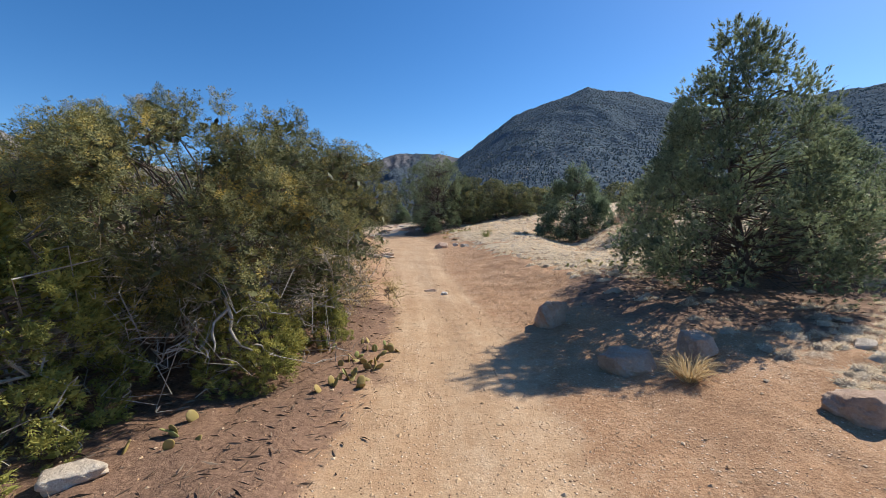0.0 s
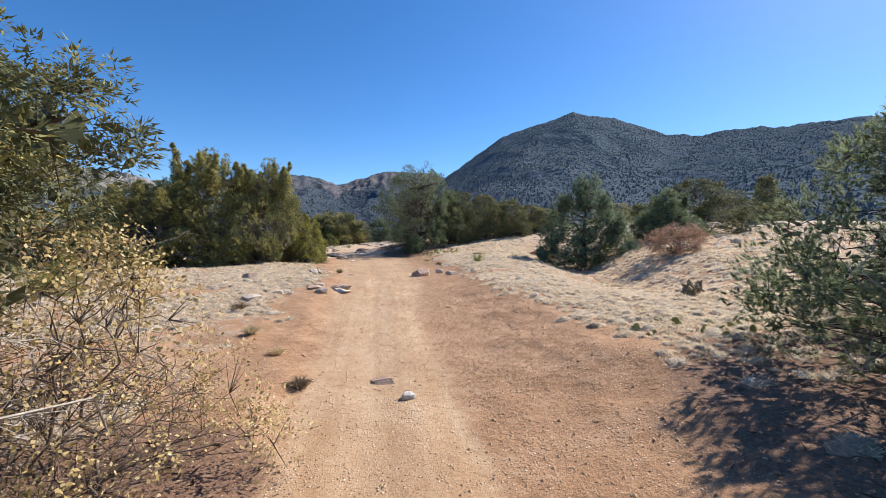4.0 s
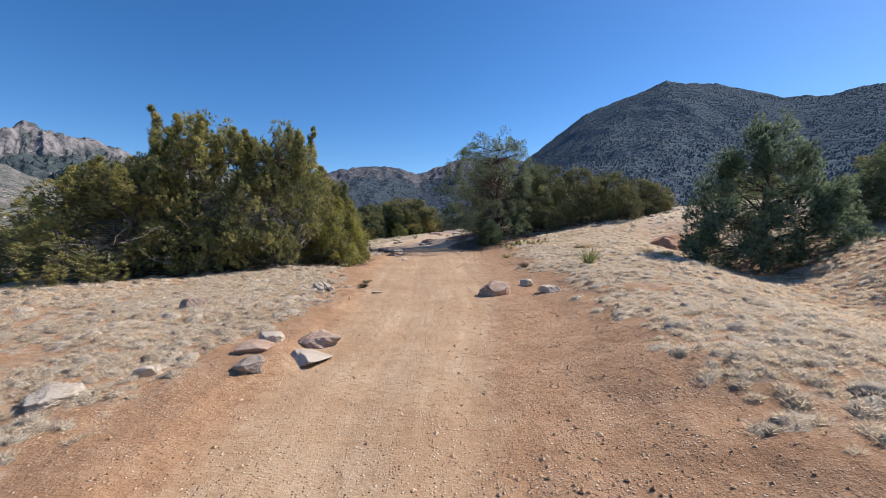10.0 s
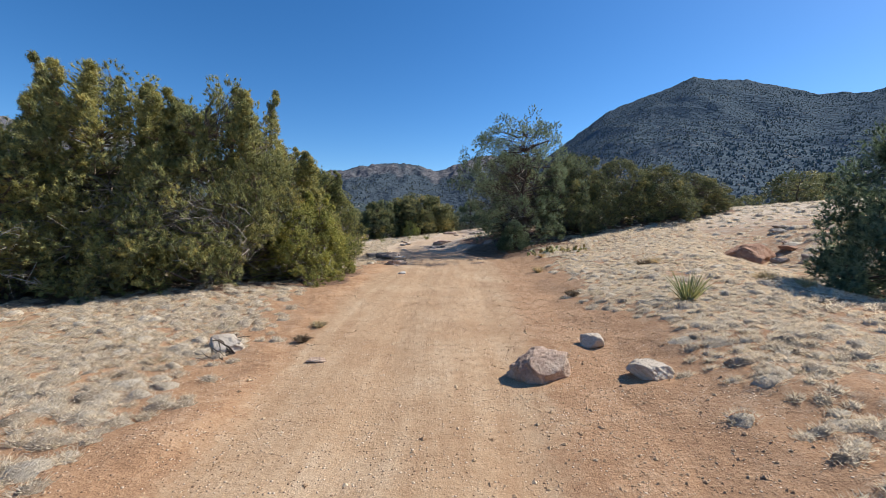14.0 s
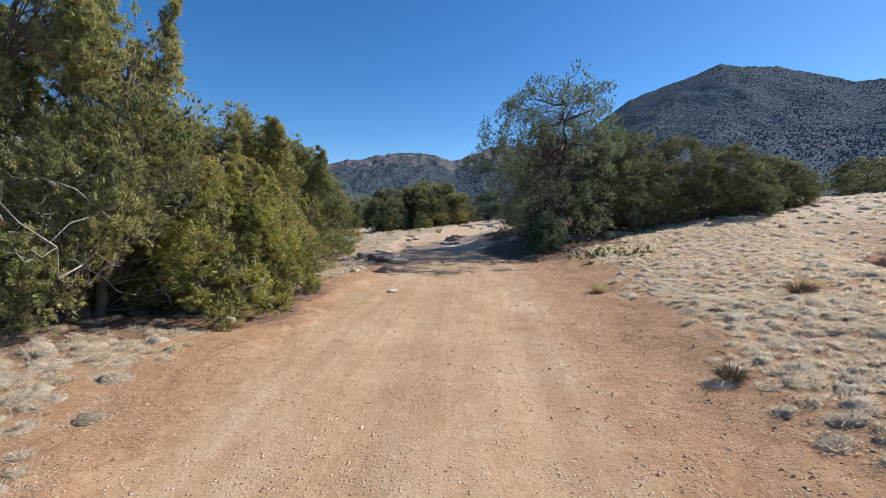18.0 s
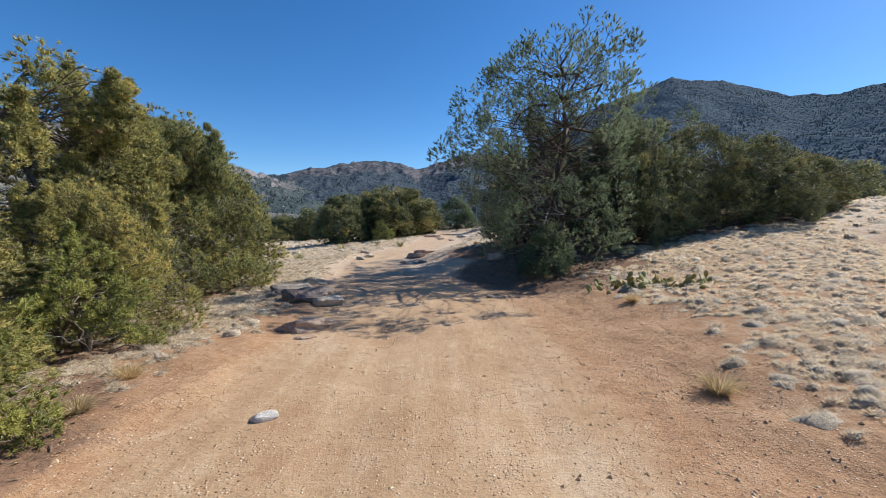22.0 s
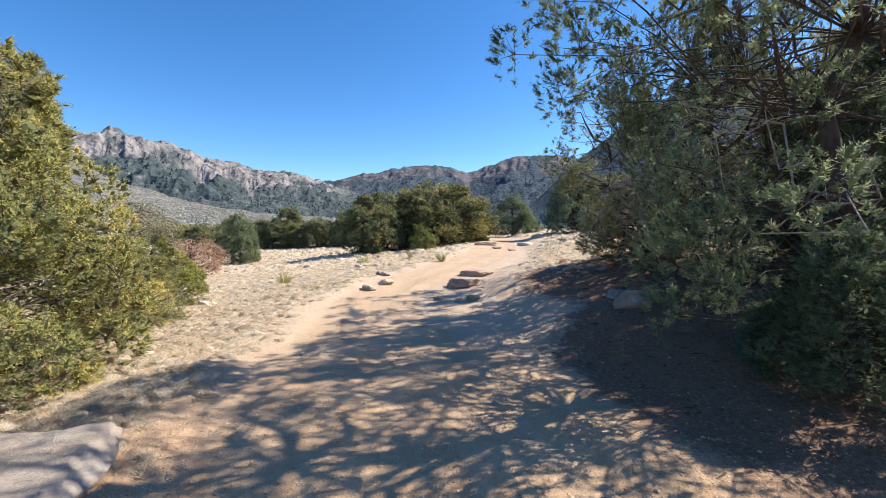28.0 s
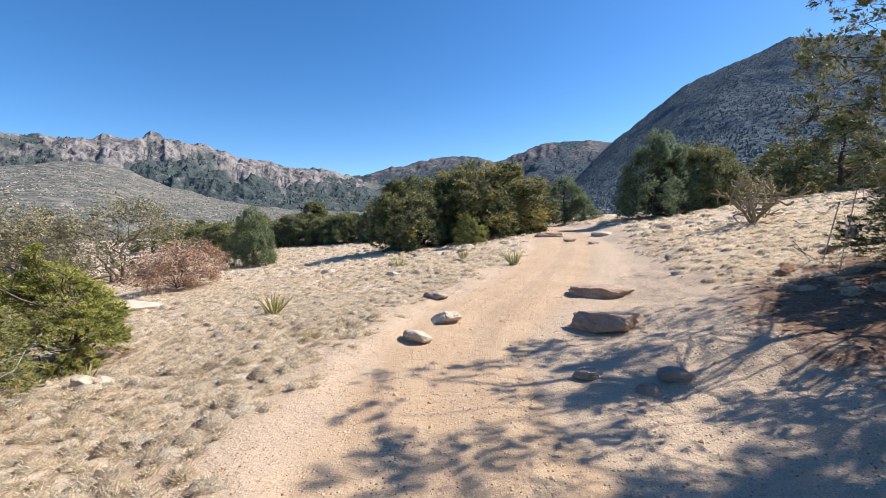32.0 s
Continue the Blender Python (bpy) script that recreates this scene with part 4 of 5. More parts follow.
# first stretch
put(jun_start, -1.75, 5.1, 40, 1.0, 0.88, first=True, spread=3.0)
put(jun_a, -4.9, 5.9, 120, 1.0, 0.68, first=True, spread=2.4)
put(jun_c, -5.2, 3.2, 80, 0.9, 0.8, first=True, spread=1.6)
put(bush, -2.35, 3.15, 0, 1.08, 0.92, first=True, spread=1.2)
put(bush, -0.85, 4.0, 140, 0.55, 0.6)
put(bush, -0.35, 5.2, 250, 0.4, 0.42)
put(shrub, -0.5, 6.75, 0, 1.0, 0.95, first=True, spread=1.2)
put(shrub, -2.2, 7.2, 120, 1.0, 1.0)
put(pin_a, 5.85, 5.45, 70, 0.9, 0.87, first=True, spread=2.8)
put(pin_a, 8.8, 6.4, 130, 1.0, 0.66, spread=2.0)
TREES += [(-0.2, 6.4, 1.3), (-0.1, 4.7, 1.0), (-0.6, 3.6, 1.5), (-0.5, 5.4, 1.3), (-0.9, 2.2, 1.2)]     # litter towards the trail; the last three spots also paint in the tree's shadow
# left-hand junipers beside the trail
put(jun_b, -3.6, 22.7, 200, 1.15, 1.12, first=True, spread=2.2)
put(jun_a, -5.6, 21.9, 20, 1.15, 1.22, spread=2.2)
put(jun_a, -7.6, 24.2, 290, 1.2, 1.05, spread=2.4)
put(jun_c, -9.0, 21.2, 30, 0.9, 0.75, spread=2.0)
put(jun_c, -12.0, 20.5, 150, 1.0, 0.75, spread=2.0)
put(jun_c, -4.9, 23.7, 40, 1.0, 1.0)
put(jun_c, -2.5, 24.8, 200, 0.9, 1.0)
put(jun_b, -1.75, 22.9, 50, 0.8, 0.94, spread=1.8)
put(jun_a, -0.95, 24.9, 260, 0.75, 0.88, spread=1.9)
put(bush, -0.2, 23.5, 0, 1.1, 1.2, spread=1.1)
put(bush, 0.0, 24.6, 100, 0.8, 1.0, spread=0.9)
put(bush, -0.9, 27.3, 70, 0.9, 0.9, spread=0.9)
put(jun_a, -1.7, 28.3, 130, 0.65, 0.84, spread=1.5)
put(jun_b, -3.45, 29.9, 80, 1.2, 1.02, spread=2.1)
put(jun_a, -2.4, 31.6, 200, 1.0, 1.46, spread=2.0)
put(jun_b, -3.3, 33.2, 170, 1.1, 1.0, spread=1.8)
put(jun_a, -3.2, 36.0, 100, 0.62, 0.62, spread=1.2)
put(bush, -3.9, 38.2, 200, 1.05, 0.95, spread=0.9)
put(bush, -4.3, 14.1, 30, 0.6, 0.5)
put(jun_a, -8.3, 41.4, 30, 0.72, 0.47)
put(bush, 0.7, 52.4, 110, 0.9, 0.9)
# right-hand side
put(pin_b, 6.8, 33.45, 0, 1.08, 1.0, first=True, spread=3.0)
put(jun_thin, 6.9, 37.4, 0, 0.90, 0.90, first=True, spread=3.0)
put(jun_thin, 7.3, 35.9, 140, 0.76, 1.15, spread=2.2)
put(jun_c, 9.5, 35.7, 140, 1.1, 1.4)
put(jun_c, 10.5, 36.0, 0, 1.25, 1.4, spread=2.0)
put(jun_c, 12.8, 36.2, 60, 1.25, 1.24, spread=2.0)
put(jun_c, 15.0, 36.7, 140, 1.25, 1.06, spread=2.0)
put(jun_c, 17.1, 37.4, 220, 1.15, 0.86, spread=2.0)
put(jun_c, 18.8, 38.4, 300, 1.0, 0.72, spread=2.0)
put(jun_c, 6.95, 38.5, 250, 0.75, 0.56)
put(pin_far, 12.15, 21.0, 0, 1.02, 1.02, first=True, spread=1.6)
put(pin_far, 6.35, 32.6, 60, 0.42, 0.32, label="low young pinyon at the foot of a larger one")
put(jun_c, 20.5, 22.8, 10, 1.5, 1.1)
put(pin_far, 17.0, 21.5, 70, 0.9, 0.6)
put(oak, 13.0, 16.6, 0, 0.7, 0.6, first=True)
# far ones
put(jun_far, -2.4, 55.6, 0, 1.42, 1.12, first=True, spread=2.2)
put(jun_far, 1.0, 57.0, 90, 1.3, 1.1, spread=2.6)
put(jun_far, 2.4, 59.6, 200, 0.6, 0.6)
put(pin_far, 10.9, 58.6, 40, 1.25, 1.12, spread=2.4)
put(jun_far, 13.6, 60.0, 140, 1.0, 1.0)
put(pin_far, 7.6, 70, 0, 1.2, 0.95)
put(pin_far, -11.8, 55.4, 0, 0.68, 0.8)
put(oak, -10.0, 47.8, 90, 1.65, 1.6)
put(sage, -18.2, 53.2, 0, 1.4, 1.25, first=True)
put(sage, -23.5, 52.0, 80, 1.1, 1.0)
put(sage, -28.5, 53.5, 200, 1.2, 1.0)
put(sage, -33.0, 52.0, 300, 1.3, 1.0)
for bx, by, bs in ((-21.4, 69.2, 0.62), (-25.5, 72.0, 0.8), (-19.6, 76.0, 0.9), (-16.6, 75.4, 0.75), (-13.4, 74.6, 0.85), (-9.4, 73.0, 0.8), (-30.5, 75.0, 0.8)):
    put(jun_far, bx, by, 40 * bx, bs, bs)
put(jun_tiny, -9.0, 72.0, 0, 1.2, 1.0, first=True)
put(pin_tiny, -4.0, 80.0, 0, 1.2, 1.0, first=True)
far_rng = random.Random(8)
for k in range(46):
    a = radians(far_rng.uniform(-34, 4))
    d = far_rng.uniform(66, 130)
    put(far_rng.choice((jun_tiny, jun_tiny, pin_tiny)), d * math.sin(a), 10 + d * math.cos(a), far_rng.uniform(0, 360), far_rng.uniform(0.9, 1.5), far_rng.uniform(0.8, 1.25))
for k in range(40):
    a = radians(far_rng.uniform(14, 58))
    d = far_rng.uniform(48, 120)
    put(far_rng.choice((jun_tiny, jun_tiny, pin_tiny)), d * math.sin(a), 10 + d * math.cos(a), far_rng.uniform(0, 360), far_rng.uniform(0.9, 1.4), far_rng.uniform(0.7, 1.15))
for k in range(16):
    a = radians(far_rng.uniform(-75, -36))
    d = far_rng.uniform(40, 100)
    put(far_rng.choice((jun_tiny, sage, pin_tiny)), d * math.sin(a), 10 + d * math.cos(a), far_rng.uniform(0, 360), far_rng.uniform(0.8, 1.3), far_rng.uniform(0.7, 1.1))



# ---- stones ----
def rock(x, y, wide, tall, mat, seed, label, deep=None, turn=None, flat=0.0, worn=0.0):
    """A weathered stone, part of it under the ground."""
    rng = np.random.RandomState(seed)
    bm = bmesh.new()
    bmesh.ops.create_icosphere(bm, subdivisions=5 if wide > 0.4 else 4 if wide > 0.2 else 3, radius=1.0)
    v = np.array([q.co[:] for q in bm.verts])
    tall = tall * (0.66 if tall < 0.42 else 0.9)
    # a rounded block, tipped a little, with knocked-off faces and a pitted skin
    v = v / (np.abs(v) ** 4.0).sum(1, keepdims=True) ** 0.25
    tip = np.array(Euler((rng.normal(0, 0.12), rng.normal(0, 0.12), rng.uniform(-0.6, 0.6))).to_matrix())
    v = v @ tip.T
    swell = fbm(v[:, 0] * 1.1 + v[:, 2], v[:, 1] * 1.1 - v[:, 2] * 0.8, seed + 5, 3, 0.5)
    v = v * (1 + 0.22 * swell[:, None])
    for _ in range(9):
        d = unit(rng.normal(0, 1, 3) * (1, 1, 0.7))
        cut = rng.uniform(0.58, 0.95) + worn
        over = np.maximum(v @ d - cut, 0)
        v = v - over[:, None] * d * 0.96
    step = fbm(v[:, 0] * 2.3 + v[:, 2] * 1.4, v[:, 1] * 2.3 - v[:, 2], seed + 7, 4, 0.6, True)
    chip = fbm(v[:, 0] * 7 + v[:, 2] * 5, v[:, 1] * 7 - v[:, 2] * 4, seed + 8, 4, 0.65)
    v = v * (1 + 0.13 * step[:, None] + 0.05 * chip[:, None])
    if flat:
        v[:, 2] = np.minimum(v[:, 2], 1 - flat + 0.12 * fbm(v[:, 0] * 2, v[:, 1] * 2, seed + 6, 4))
    ext = v.max(0) - v.min(0)
    deep = deep or wide * rng.uniform(0.65, 0.95)
    v = v / ext * (wide, deep, tall * 1.45)
    for q, c in zip(bm.verts, v):
        q.co = c
    me = bpy.data.meshes.new("rock")
    bm.to_mesh(me)
    bm.free()
    me.materials.append(mat)
    me.polygons.foreach_set("use_smooth", [True] * len(me.polygons))
    ob = tagged(new("rock", me), label, "rock", "stones along the trail")
    cy = y + deep * 0.35
    ob.matrix_basis = pose(x, cy, float(height(x, cy)) + tall * 0.22, 0, 0, rng.uniform(-25, 25) if turn is None else turn)
    return ob


PINK_LABEL, PALE_LABEL, GREY_LABEL, WHITE_LABEL, RED_LABEL = ('rough pinkish granite boulder half sunk in sandy soil', 'pale tan granite stone lying on dry ground', 'grey weathered granite rock set in the soil', 'small white quartz stone on the sandy trail', 'red-brown blocky stone in dry grass')
rock(2.62, 3.36, 0.56, 0.36, PINK_ROCK, 101, PINK_LABEL)
rock(3.3, 3.28, 0.45, 0.34, PINK_ROCK, 102, PINK_LABEL)
rock(3.4, 1.95, 0.48, 0.3, PINK_ROCK, 103, PINK_LABEL, 0.4, 20, 0.0, 0.3)
rock(-1.56, 2.55, 0.31, 0.15, PALE_ROCK, 104, PALE_LABEL)
rock(2.62, 5.00, 0.44, 0.42, PINK_ROCK, 105, PINK_LABEL, 0.4, 10, 0.0, 0.1)
rock(4.74, 2.86, 0.24, 0.12, PALE_ROCK, 106, PALE_LABEL)
rock(1.73, 7.84, 0.14, 0.09, WHITE_ROCK, 107, WHITE_LABEL)
rock(1.57, 8.31, 0.31, 0.08, PINK_ROCK, 108, PINK_LABEL)
rock(-0.56, 13.18, 0.44, 0.16, PALE_ROCK, 109, PALE_LABEL)
rock(0.68, 14.55, 0.30, 0.15, PALE_ROCK, 110, PALE_LABEL, 0.3, 5)
rock(0.60, 14.24, 0.36, 0.13, PINK_ROCK, 111, PINK_LABEL)
rock(1.17, 14.59, 0.53, 0.19, PINK_ROCK, 112, PINK_LABEL, 0.42, 8)
rock(1.21, 14.05, 0.48, 0.14, PALE_ROCK, 313, PALE_LABEL, 0.46, -12)
rock(0.76, 13.69, 0.30, 0.18, GREY_ROCK, 114, GREY_LABEL)
rock(-0.15, 13.74, 0.26, 0.15, PALE_ROCK, 115, PALE_LABEL)
rock(-1.22, 16.53, 0.43, 0.27, PINK_ROCK, 116, PINK_LABEL)
rock(3.8, 17.45, 0.62, 0.40, PINK_ROCK, 304, "rounded pink granite boulder at the trail edge", 0.46, 15, 0.0, 0.3)
rock(4.68, 18.45, 0.32, 0.22, PALE_ROCK, 118, PALE_LABEL)
rock(4.82, 17.4, 0.41, 0.20, PALE_ROCK, 119, PALE_LABEL)
rock(0.45, 18.26, 0.48, 0.24, PALE_ROCK, 120, PALE_LABEL)
rock(1.54, 17.99, 0.25, 0.06, PINK_ROCK, 121, PINK_LABEL)
rock(14.06, 26.83, 0.59, 0.25, GREY_ROCK, 122, GREY_LABEL)
rock(16.82, 30.31, 0.63, 0.25, GREY_ROCK, 123, GREY_LABEL)
rock(14.62, 28.90, 0.6, 0.28, RED_ROCK, 124, RED_LABEL)
rock(13.5, 27.2, 2.0, 0.8, RED_ROCK, 161, "red eroded earth bank in the slope", 1.2, 30, 0.15)
rock(15.3, 27.9, 0.9, 0.18, RED_ROCK, 162, "red eroded earth bank in the slope", 0.6, 10, 0.2)
rock(14.36, 26.27, 0.47, 0.32, GREY_ROCK, 125, GREY_LABEL)
rock(17.34, 30.82, 0.71, 0.21, GREY_ROCK, 126, GREY_LABEL)
rock(15.69, 28.58, 0.49, 0.20, PINK_ROCK, 127, PINK_LABEL)
rock(1.86, 25.31, 0.22, 0.10, WHITE_ROCK, 429, WHITE_LABEL, 0.13, 20, 0.0, 0.3)
rock(1.53, 27.65, 0.30, 0.05, PINK_ROCK, 130, PINK_LABEL)
rock(3.38, 39.89, 1.0, 0.24, PINK_ROCK, 131, PINK_LABEL, 0.7, 5, 0.0, 0.2)
rock(3.05, 38.19, 0.84, 0.28, PINK_ROCK, 132, PINK_LABEL, 0.6, 8, 0.0, 0.15)
rock(0.94, 37.89, 0.38, 0.20, PALE_ROCK, 133, PALE_LABEL)
rock(1.17, 38.63, 0.44, 0.20, PALE_ROCK, 134, PALE_LABEL)
rock(0.84, 39.80, 0.40, 0.17, GREY_ROCK, 135, GREY_LABEL)
rock(-2.37, 37.06, 0.28, 0.22, PALE_ROCK, 136, PALE_LABEL)
rock(-2.18, 37.15, 0.24, 0.14, PALE_ROCK, 137, PALE_LABEL)
rock(-7.02, 42.21, 1.12, 0.37, PALE_ROCK, 138, PALE_LABEL)
rock(2.56, 37.05, 0.23, 0.12, GREY_ROCK, 139, GREY_LABEL)
rock(3.25, 37.0, 0.28, 0.12, GREY_ROCK, 140, GREY_LABEL)
rock(2.97, 36.80, 0.2, 0.10, GREY_ROCK, 141, GREY_LABEL)
rock(5.5, 39.3, 0.26, 0.20, RED_ROCK, 142, RED_LABEL)
rock(6.6, 40.1, 0.38, 0.24, RED_ROCK, 143, RED_LABEL)
rock(5.45, 42.69, 0.37, 0.19, GREY_ROCK, 144, GREY_LABEL)
rock(4.14, 52.96, 1.39, 0.36, PINK_ROCK, 145, PINK_LABEL, 0.9, 0, 0.0, 0.2)
rock(6.43, 52.23, 1.07, 0.29, PALE_ROCK, 146, PALE_LABEL)
rock(4.67, 50.22, 0.53, 0.18, GREY_ROCK, 147, GREY_LABEL)
rock(-0.90, 44.10, 0.41, 0.18, PALE_ROCK, 148, PALE_LABEL)
rock(5.24, 48.97, 0.40, 0.16, PINK_ROCK, 149, PINK_LABEL)
rock(5.52, 34.99, 0.54, 0.34, PINK_ROCK, 150, PINK_LABEL)
rock(5.54, 35.50, 0.42, 0.22, GREY_ROCK, 151, GREY_LABEL)
rock(1.79, 31.77, 0.09, 0.04, GREY_ROCK, 152, GREY_LABEL)
rock(4.66, 30.68, 0.25, 0.08, GREY_ROCK, 153, GREY_LABEL)
rock(1.39, 29.88, 0.62, 0.36, PALE_ROCK, 154, PALE_LABEL)
rock(7.75, 48.92, 0.54, 0.27, GREY_ROCK, 155, GREY_LABEL)
rock(1.42, 28.1, 0.85, 0.30, PINK_ROCK, 307, "flat pink granite slab beside the trail", 0.42, 30, 0.15)
rock(0.9, 30.1, 1.0, 0.38, DARK_ROCK, 302, "dark weathered boulder under a juniper", 0.7, 10, 0.0, 0.1)
rock(0.45, 30.8, 0.95, 0.34, GREY_ROCK, 305, "broad grey granite slab at the trail side", 0.9, 20, 0.25)


# ---- cacti, yuccas and dry plants ----
def pad_mesh():
    bm = bmesh.new()
    bmesh.ops.create_uvsphere(bm, u_segments=10, v_segments=7, radius=1.0)
    for q in bm.verts:
        x, y, z = q.co
        k = 0.72 + 0.28 * (z * 0.5 + 0.5)
        q.co = (x * 0.085 * k, y * 0.018, (z + 1) * 0.105)
    me = bpy.data.meshes.new("pad")
    bm.to_mesh(me)
    bm.free()
    me.polygons.foreach_set("use_smooth", [True] * len(me.polygons))
    return me


PAD_MESH, PAD_MESH_Y = pad_mesh(), pad_mesh()
PAD_MESH.materials.append(PAD)
PAD_MESH_Y.materials.append(PAD_YELLOW)


def prickly_pear(x, y, count, spread, seed, yellow=0.3, size=1.0):
    """A clump of prickly pear: flat pads growing out of one another."""
    rng = random.Random(seed)
    root = tagged(new("prickly_pear"), "prickly pear cactus clump of flat green and yellowed pads", "cactus", group="prickly pears")
    root.location = (x, y, float(height(x, y)))
    made = []
    for k in range(count):
        if made and rng.random() < 0.22:
            m = rng.choice(made) @ pose(rng.uniform(-0.04, 0.04), 0, 0.185, rng.uniform(-35, 35), rng.uniform(-38, 38), rng.uniform(-50, 50)) @ Matrix.Scale(0.92, 4)
        else:
            px, py = rng.gauss(0, spread * 0.5), rng.gauss(0, spread * 0.4)
            dz = float(height(x + px, y + py)) - float(height(x, y)) - 0.02
            m = pose(px, py, dz, rng.uniform(-65, 65), rng.uniform(-45, 45), rng.uniform(0, 180)) @ Matrix.Scale(size * rng.uniform(0.6, 0.95), 4)
            made.append(m)
        part("pad", PAD_MESH_Y if rng.random() < yellow else PAD_MESH, root).matrix_basis = m
    return root


prickly_pear(0.05, 4.25, 16, 0.26, 1, 0.8, 0.62)
prickly_pear(0.25, 4.7, 10, 0.2, 2, 0.75, 0.6)
prickly_pear(-0.05, 3.75, 14, 0.22, 3, 0.85, 0.62)
prickly_pear(-0.35, 4.85, 10, 0.24, 4, 0.75, 0.62)
prickly_pear(-1.25, 3.0, 7, 0.3, 5, 0.6, 0.65)
prickly_pear(5.55, 8.1, 14, 0.5, 6, 0.15, 0.75)
prickly_pear(5.2, 8.6, 9, 0.5, 7, 0.2, 0.65)
prickly_pear(4.8, 8.5, 6, 0.4, 15, 0.3, 0.6)
prickly_pear(7.1, 30.1, 40, 0.5, 8, 0.5, 0.95)
prickly_pear(7.75, 30.0, 40, 0.55, 9, 0.5, 0.95)
prickly_pear(8.35, 29.7, 24, 0.5, 10, 0.6, 0.85)


def spiky(name, x, y, count, length, mat, seed, label, category, droop=0.1, wide=0.008, lean=0.75):
    """A rosette or tussock of long leaves."""
    rng = np.random.RandomState(seed)
    a = rng.uniform(0, 6.283, count)
    d = unit(np.stack([np.cos(a) * lean * rng.uniform(0.1, 1.3, count), np.sin(a) * lean * rng.uniform(0.1, 1.3, count), np.ones(count)], -1))
    p = np.stack([np.cos(a), np.sin(a), 0 * a], -1) * rng.uniform(0, 0.12 * length, (count, 1)) - (0, 0, 0.02)
    v, t = blades(p, d, length * rng.uniform(0.6, 1.1, count), np.full(count, wide), rng, droop)
    root = tagged(new(name), label, category, {"yucca": "yuccas", "bunch_grass": "bunch grass tufts"}[name])
    root.location = (x, y, float(height(x, y)))
    part("leaf_tuft", tri_mesh("leaf_tuft", v, t, mat), root)
    core = rng.normal(0, 1, (40, 3)) * (0.05, 0.05, 0.01) * (length / 0.4)
    v, t = blades(core, unit(rng.normal(0, 1, (40, 3)) + (0, 0, 0.3)), length * rng.uniform(0.25, 0.5, 40), np.full(40, wide), rng, 0.4)
    part("dead_skirt", tri_mesh("dead_skirt", v, t, STRAW), root, "dry straw-coloured skirt")
    return root


YU = "spiky yellow-green yucca in dry grass"
spiky("yucca", 6.5, 19.7, 90, 0.58, YUCCA, 1, YU, "yucca")
spiky("yucca", -1.27, 46.3, 60, 0.6, YUCCA, 2, YU, "yucca", 0.05)
spiky("yucca", 0.85, 45.5, 50, 0.45, YUCCA, 3, YU, "yucca", 0.05)
spiky("yucca", 2.2, 43.6, 70, 0.5, YUCCA, 4, YU, "yucca", 0.05)
spiky("yucca", -1.97, 40.1, 70, 0.5, YUCCA, 5, YU, "yucca", 0.05)
spiky("yucca", -2.6, 37.4, 40, 0.25, YUCCA, 6, YU, "yucca", 0.05)
BU = "tan dry bunch grass at the trail edge"
for k, (bx, by, bl) in enumerate([(2.82, 2.98, 0.48), (5.75, 25.6, 0.42), (1.2, 18.7, 0.22), (-0.05, 10.3, 0.25), (1.2, 19.4, 0.22), (5.3, 21.2, 0.3), (0.3, 26.2, 0.3), (-0.35, 38.1, 0.22), (0.75, 8.3, 0.25), (0.4, 9.4, 0.2), (0.45, 25.4, 0.28), (-0.6, 12.2, 0.3), (6.7, 28.9, 0.3), (8.6, 20.9, 0.42), (7.8, 23.6, 0.42), (8.9, 20.4, 0.4), (8.2, 23.9, 0.4)]):
    spiky("bunch_grass", bx, by, 420, bl * 0.85, STRAW if k % 3 != 2 else BRUSH, 20 + k, BU, "grass tuft", 0.3, 0.0025, 1.1)


def cholla(x, y, tall, seed):
    """A tree cholla: forking jointed stems."""
    rng = np.random.RandomState(seed)
    root = tagged(new("cholla_cactus"), "leafless branching tree cholla on the grassy slope", "cactus")
    root.location = (x, y, float(height(x, y)))

    def grow(p, d, length, radius, depth):
        e = p + d * length
        v, t = tube(bent(rng, p, e, 4, 0.12), np.array([radius, radius * 1.12, radius * 1.08, radius * 0.8]), 6)
        part("stem", tri_mesh("stem", v, t, CHOLLA, True), root)
        if depth:
            for _ in range(rng.randint(2, 4)):
                grow(e - d * length * rng.uniform(0, 0.3), unit(d * 0.6 + rng.normal(0, 0.6, 3) + (0, 0, 0.2)), length * rng.uniform(0.62, 0.9), radius * 0.78, depth - 1)
    for k in range(5):
        a = k * 1.26 + rng.uniform(0, 0.8)
        grow(np.array((0, 0, -0.05)), unit(np.array((math.cos(a) * 0.8, math.sin(a) * 0.8, 1.0))), tall * 0.36, 0.04, 3)
    return root


cholla(9.3, 46.9, 2.1, 3)
cholla(8.1, 11.0, 0.42, 4)


def dead_branch(x, y, size, seed, label):
    rng = np.random.RandomState(seed)
    root = tagged(new("dead_branch"), label, "branch")
    root.location = (x, y, float(height(x, y)))
    for k in range(7):
        a = rng.uniform(0, 6.28)
        e = np.array((math.cos(a), math.sin(a), rng.uniform(0.2, 0.8))) * size * rng.uniform(0.5, 1)
        line = bent(rng, (0, 0, -0.01), e, 6, 0.3)
        part("twig", tri_mesh("twig", *tube(line, np.linspace(0.012, 0.003, 6), 5), BARK_DARK), root)
        part("twig", tri_mesh("twig", *tube(bent(rng, line[3], line[3] + rng.normal(0, size * 0.25, 3), 4, 0.3), np.linspace(0.007, 0.002, 4), 4), BARK_DARK), root)
    return root


dead_branch(0.62, 18.25, 0.38, 2, "dead dark twiggy branch lying in dry grass")



# ---- the ground and what covers it ----
ground = build_ground()


def off_trail(x, y):
    return np.abs(x - trail_x(y)) - trail_w(y) / 2


